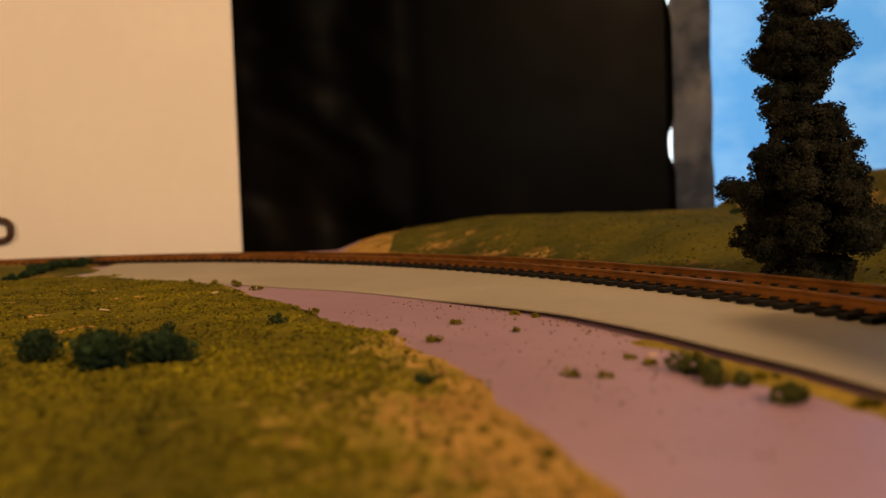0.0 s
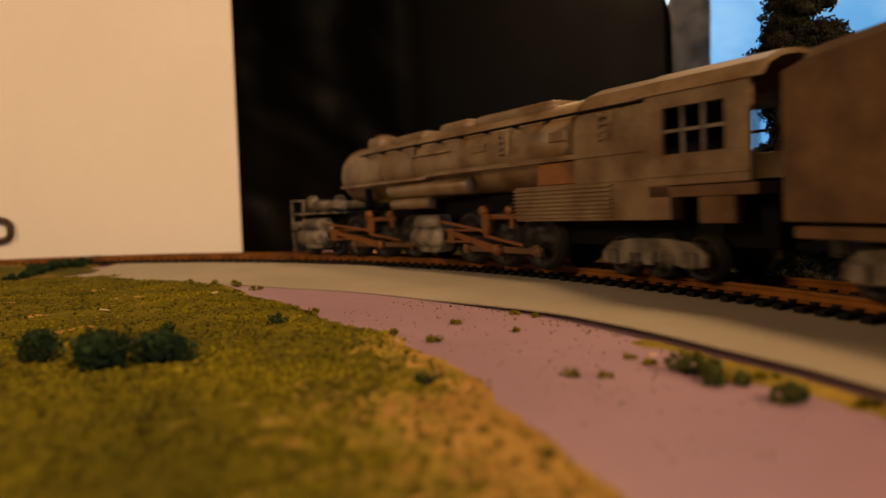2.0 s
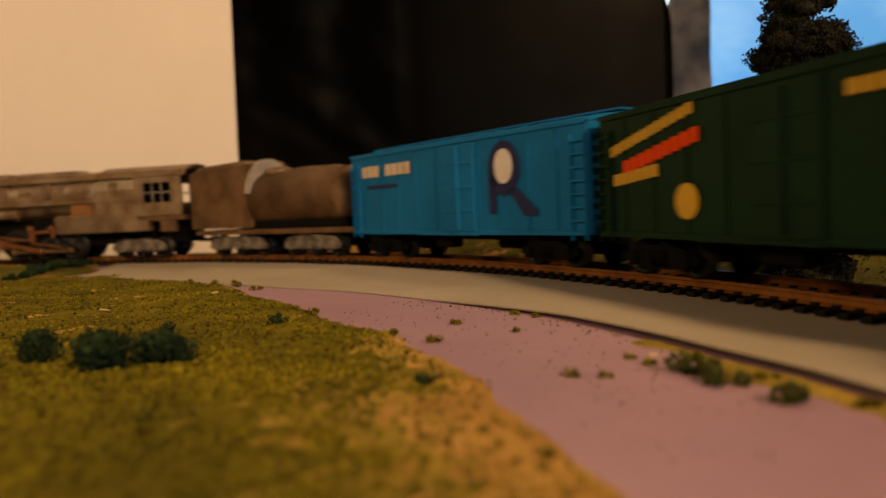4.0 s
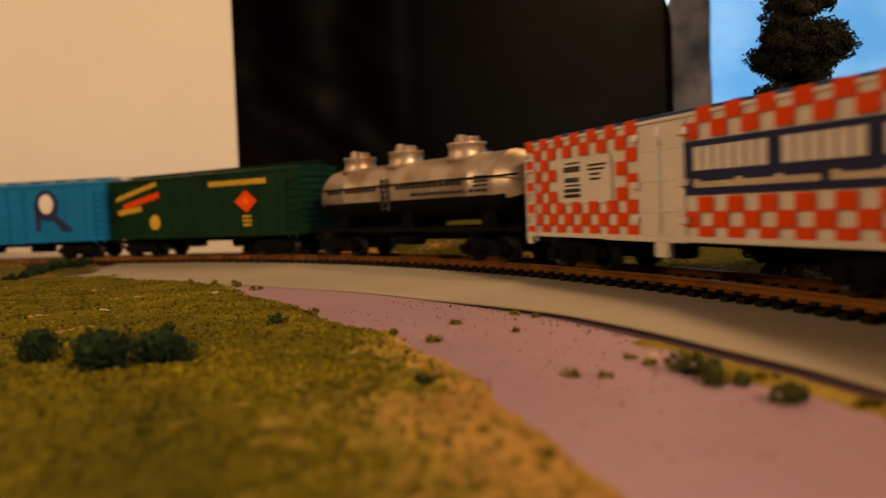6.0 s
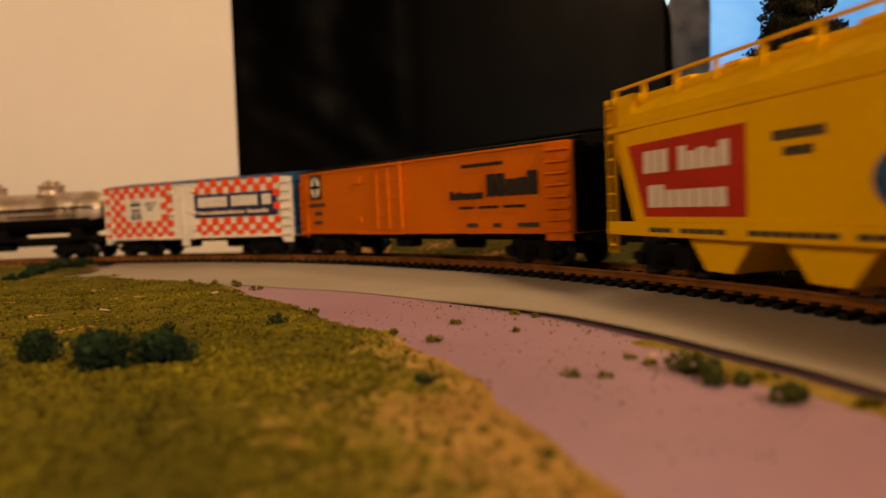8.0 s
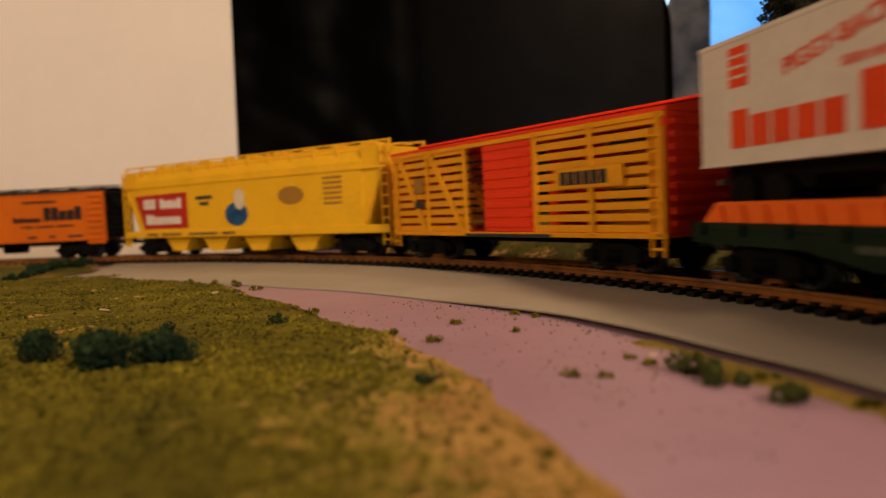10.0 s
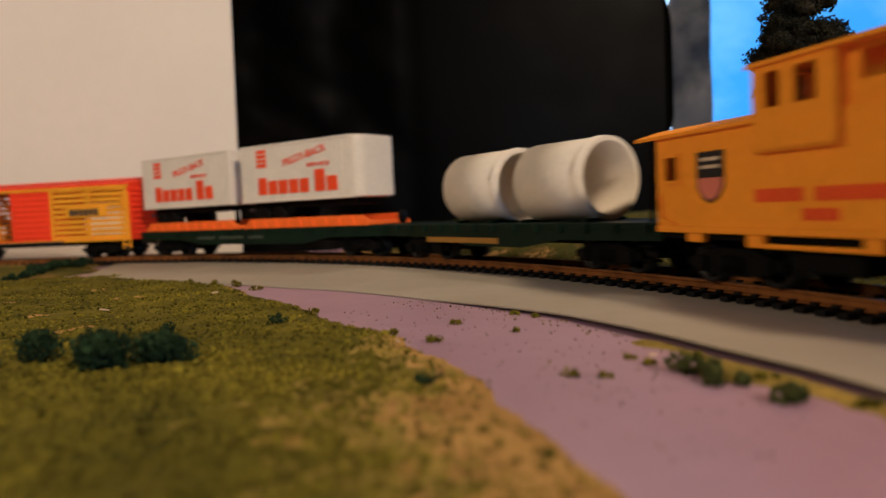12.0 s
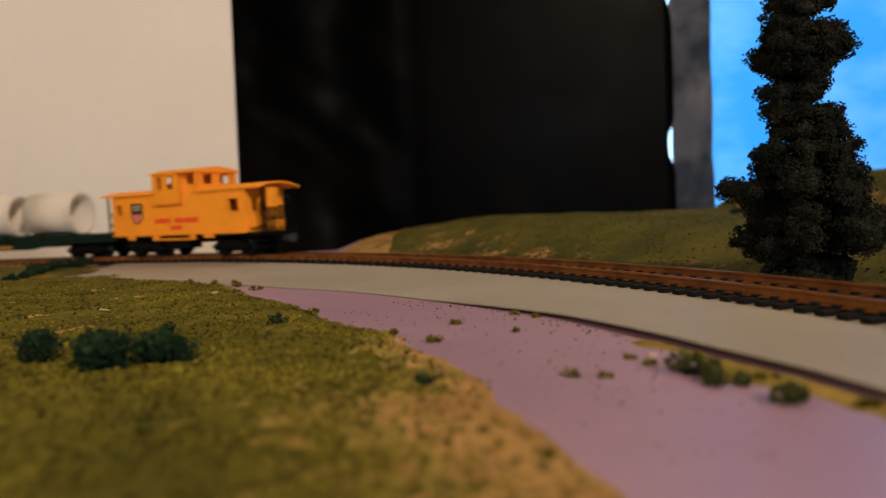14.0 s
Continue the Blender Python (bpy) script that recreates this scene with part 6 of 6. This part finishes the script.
    part("cupola_roof", extrude_outline([(-17.8, cz1 - 0.4), (-17.4, cz1 + 0.6), (-9, cz1 + 2.4), (0, cz1 + 3.0), (9, cz1 + 2.4), (17.4, cz1 + 0.6), (17.8, cz1 - 0.4)], mid - c1 - 1.4, mid - c0 + 1.4, None, 0, "yz"), P_CAB, car, "yellow cupola roof")
    # porches
    for a, b, e in ((2066, 2077, 2076), (1953, 1960, 1954)):
        for y in (-10.5, -7.5, -4.5, 4.5, 7.5, 10.5):
            part("porch_baluster", ubox(mid, e - 0.5, e + 0.5, y - 0.4, y + 0.4, 12.5, 26), P_BLACK, car)
        for z in (19.0, 25.4):
            part("porch_rail", ubox(mid, e - 0.5, e + 0.5, -13.6, 13.6, z, z + 0.9), P_BLACK, car, "black porch railing")
        for y in (-13.6, 12.8):
            part("porch_post", ubox(mid, e - 0.5, e + 0.5, y, y + 0.8, 12.5, 36.4), P_BLACK, car)
        part("brake_wheel", tube([(0, 3.6), (0.8, 3.6)], "x", 16, at=(mid - e + (-1.2 if e > 2000 else 0.6), -6, 29)), P_BLACK, car)
        for sg in (1, -1):
            bm = ubox(mid, e - 5, e + 1, *sorted((sg * 11, sg * 14.2)), 3.6, 4.4)
            ubox(mid, e - 5, e + 1, *sorted((sg * 11, sg * 14.2)), 7.6, 8.4, 0, bm)
            ubox(mid, e - 5.6, e - 4.8, *sorted((sg * 11, sg * 14.2)), 3.6, 12, 0, bm)
            part("porch_steps", bm, P_BLACK, car)
    part("end_board", ubox(mid, 2078, 2081, 6, 12.5, 25.5, 36, 0.3), P_CAB, car)
    part("vent", ubox(mid, 2066.2, 2069, 4, 13, 15, 21, 0.3), P_CAB, car)
    part("stove_pipe", tube([(38.6, 1.6), (41.5, 1.6), (41.8, 2.3), (42.8, 2.3), (43.2, 0.8)], "z", 12, at=(mid - 1984, -8, 0)), P_BLACK, car)
    # prints
    shield = [(1976.6, 31.4), (1986.4, 31.4), (1986.4, 23), (1984.4, 20.4), (1981.5, 19.2), (1978.6, 20.4), (1976.6, 23)]
    patch("shield", car, mid, shield, w + 0.02, P_BLACKPRINT, "dark shield emblem")
    patch("shield_lower", car, mid, [(1977.3, 25.2), (1985.7, 25.2), (1985.7, 23.2), (1984, 21), (1981.5, 19.9), (1979, 21), (1977.3, 23.2)], w + 0.16, P_PINK, "pink lower shield")
    for z in (29.2, 27.4):
        patch("shield_bar", car, mid, rect(1978.2, 1984.8, z, z + 0.8), w + 0.16, P_CREAM)
    bars("lettering", car, mid, 1996, 2031, 19.2, 22.0, (1, 1, 1, 1, 1, 0, 1, 1, 1, 1, 1, 1, 1), w + 0.02, P_RED, "red bars of lettering")
    bars("number_bars", car, mid, 2009, 2018, 15.4, 17.8, (1, 1, 1), w + 0.02, P_RED, "red bars")
    part("centre_sill", ubox(mid, u0 + 4, u1 - 8, -4, 4, 7.4, 10.6, 0.3), P_BLACK, car)
    part("tool_box", ubox(mid, 2003, 2021, 4, 13, 4.6, 9.0, 0.5), P_BLACK, car)
    for u, yw in ((1984, 5), (2052, -5)):
        truck(car, mid, u, car, yaw=yw)
    couplers(car, mid, u0 + 2, 2079)


caboose()


# ---- the run of the train: seconds and the pilot's place along the track ----
RUN = [(0.0, -261), (0.6, -163), (1.0, -98), (1.5, -18), (2.0, 60), (2.4, 123), (2.7, 174), (3.0, 226), (3.2, 262), (3.7, 355), (4.2, 449),
       (4.7, 542), (5.2, 632), (5.5, 684), (6.0, 762), (6.5, 837), (7.0, 914), (7.5, 996), (8.0, 1079), (8.2, 1113), (8.7, 1197), (9.2, 1283),
       (9.7, 1369), (10.2, 1457), (10.5, 1510), (11.0, 1602), (11.5, 1694), (12.0, 1786), (12.5, 1880), (13.0, 1973), (13.5, 2065), (14.0, 2159)]


def pilot_at(t):
    """Smooth (cubic) reading of RUN."""
    ts, ds = [r[0] for r in RUN], [r[1] for r in RUN]
    i = min(max(int(np.searchsorted(ts, t)) - 1, 0), len(ts) - 2)
    h = ts[i + 1] - ts[i]
    q = (t - ts[i]) / h

    def slope(j):
        a, b = max(j - 1, 0), min(j + 1, len(ts) - 1)
        return (ds[b] - ds[a]) / (ts[b] - ts[a])

    return ((2 * q ** 3 - 3 * q ** 2 + 1) * ds[i] + (q ** 3 - 2 * q ** 2 + q) * h * slope(i)
            + (3 * q ** 2 - 2 * q ** 3) * ds[i + 1] + (q ** 3 - q ** 2) * h * slope(i + 1))


def place(t, mid, a, b):
    """The pose of a body whose marks a and b keep to the track."""
    d = pilot_at(t)
    f, r = on_track(d - a), on_track(d - b)
    h = math.atan2(f[1] - r[1], f[0] - r[0])
    k = (b - mid) / (b - a)
    return (pose((r[0] + (f[0] - r[0]) * k) * MM, (r[1] + (f[1] - r[1]) * k) * MM, RAIL_Z * MM, 0, 0, math.degrees(h)))


STEPS = [k * 0.25 for k in range(57)]
SHOWN = (-340.0, 420.0)


def turning_times(mid, step):
    """Times of close keys while a vehicle rolls through the open stretch, with plain ends."""
    inside = [k * step for k in range(int(14.0 / step) + 1) if SHOWN[0] < pilot_at(k * step) - mid < SHOWN[1]]
    return sorted({0.0, *inside, 14.0})


def motions():
    info = {}
    for ob, mid, a, b in TRAIN:
        info[ob.name] = (mid, a, b)
        walk(ob, [(t, place(t, mid, a, b)) for t in STEPS])
    for load in LOADS:
        ob, base, ahead = load[:3]
        lift = load[3] if len(load) > 3 else 0.0
        mid, a, b = info[base.name]
        walk(ob, [(t, place(t, mid, a, b) @ pose(ahead * MM, 0, lift * MM)) for t in STEPS])
    for ob, car, u, a, b in SWIVEL:
        mid, ca, cb = info[car.name]
        walk(ob, [(t, place(t, mid, ca, cb).inverted() @ place(t, u, a, b)) for t in STEPS])
    for ob, car, x, z, r in SPIN:
        mid = info[car.name][0]
        times = turning_times(mid, 2 / 30 if r > 8 else 1 / 30)
        lo, hi = pilot_at(times[1]), pilot_at(times[-2])
        walk(ob, [(t, pose(x * MM, 0, z * MM, 0, math.degrees((min(max(pilot_at(t), lo), hi) - lo) / r), 0)) for t in times])
    for ob, car, x, z, throw, r, phase, ln in CRANKS:
        mid = info[car.name][0]
        times = turning_times(mid, 2 / 30)
        lo, hi = pilot_at(times[1]), pilot_at(times[-2])
        rows = []
        for t in times:
            ang = phase - (min(max(pilot_at(t), lo), hi) - lo) / r
            dx, dz = throw * math.cos(ang), throw * math.sin(ang)
            tilt = math.degrees(math.atan2(dz - 2.4, ln)) if ln else 0.0
            rows.append((t, pose((x + dx) * MM, 0, (z + dz) * MM, 0, tilt, 0)))
        walk(ob, rows)


motions()
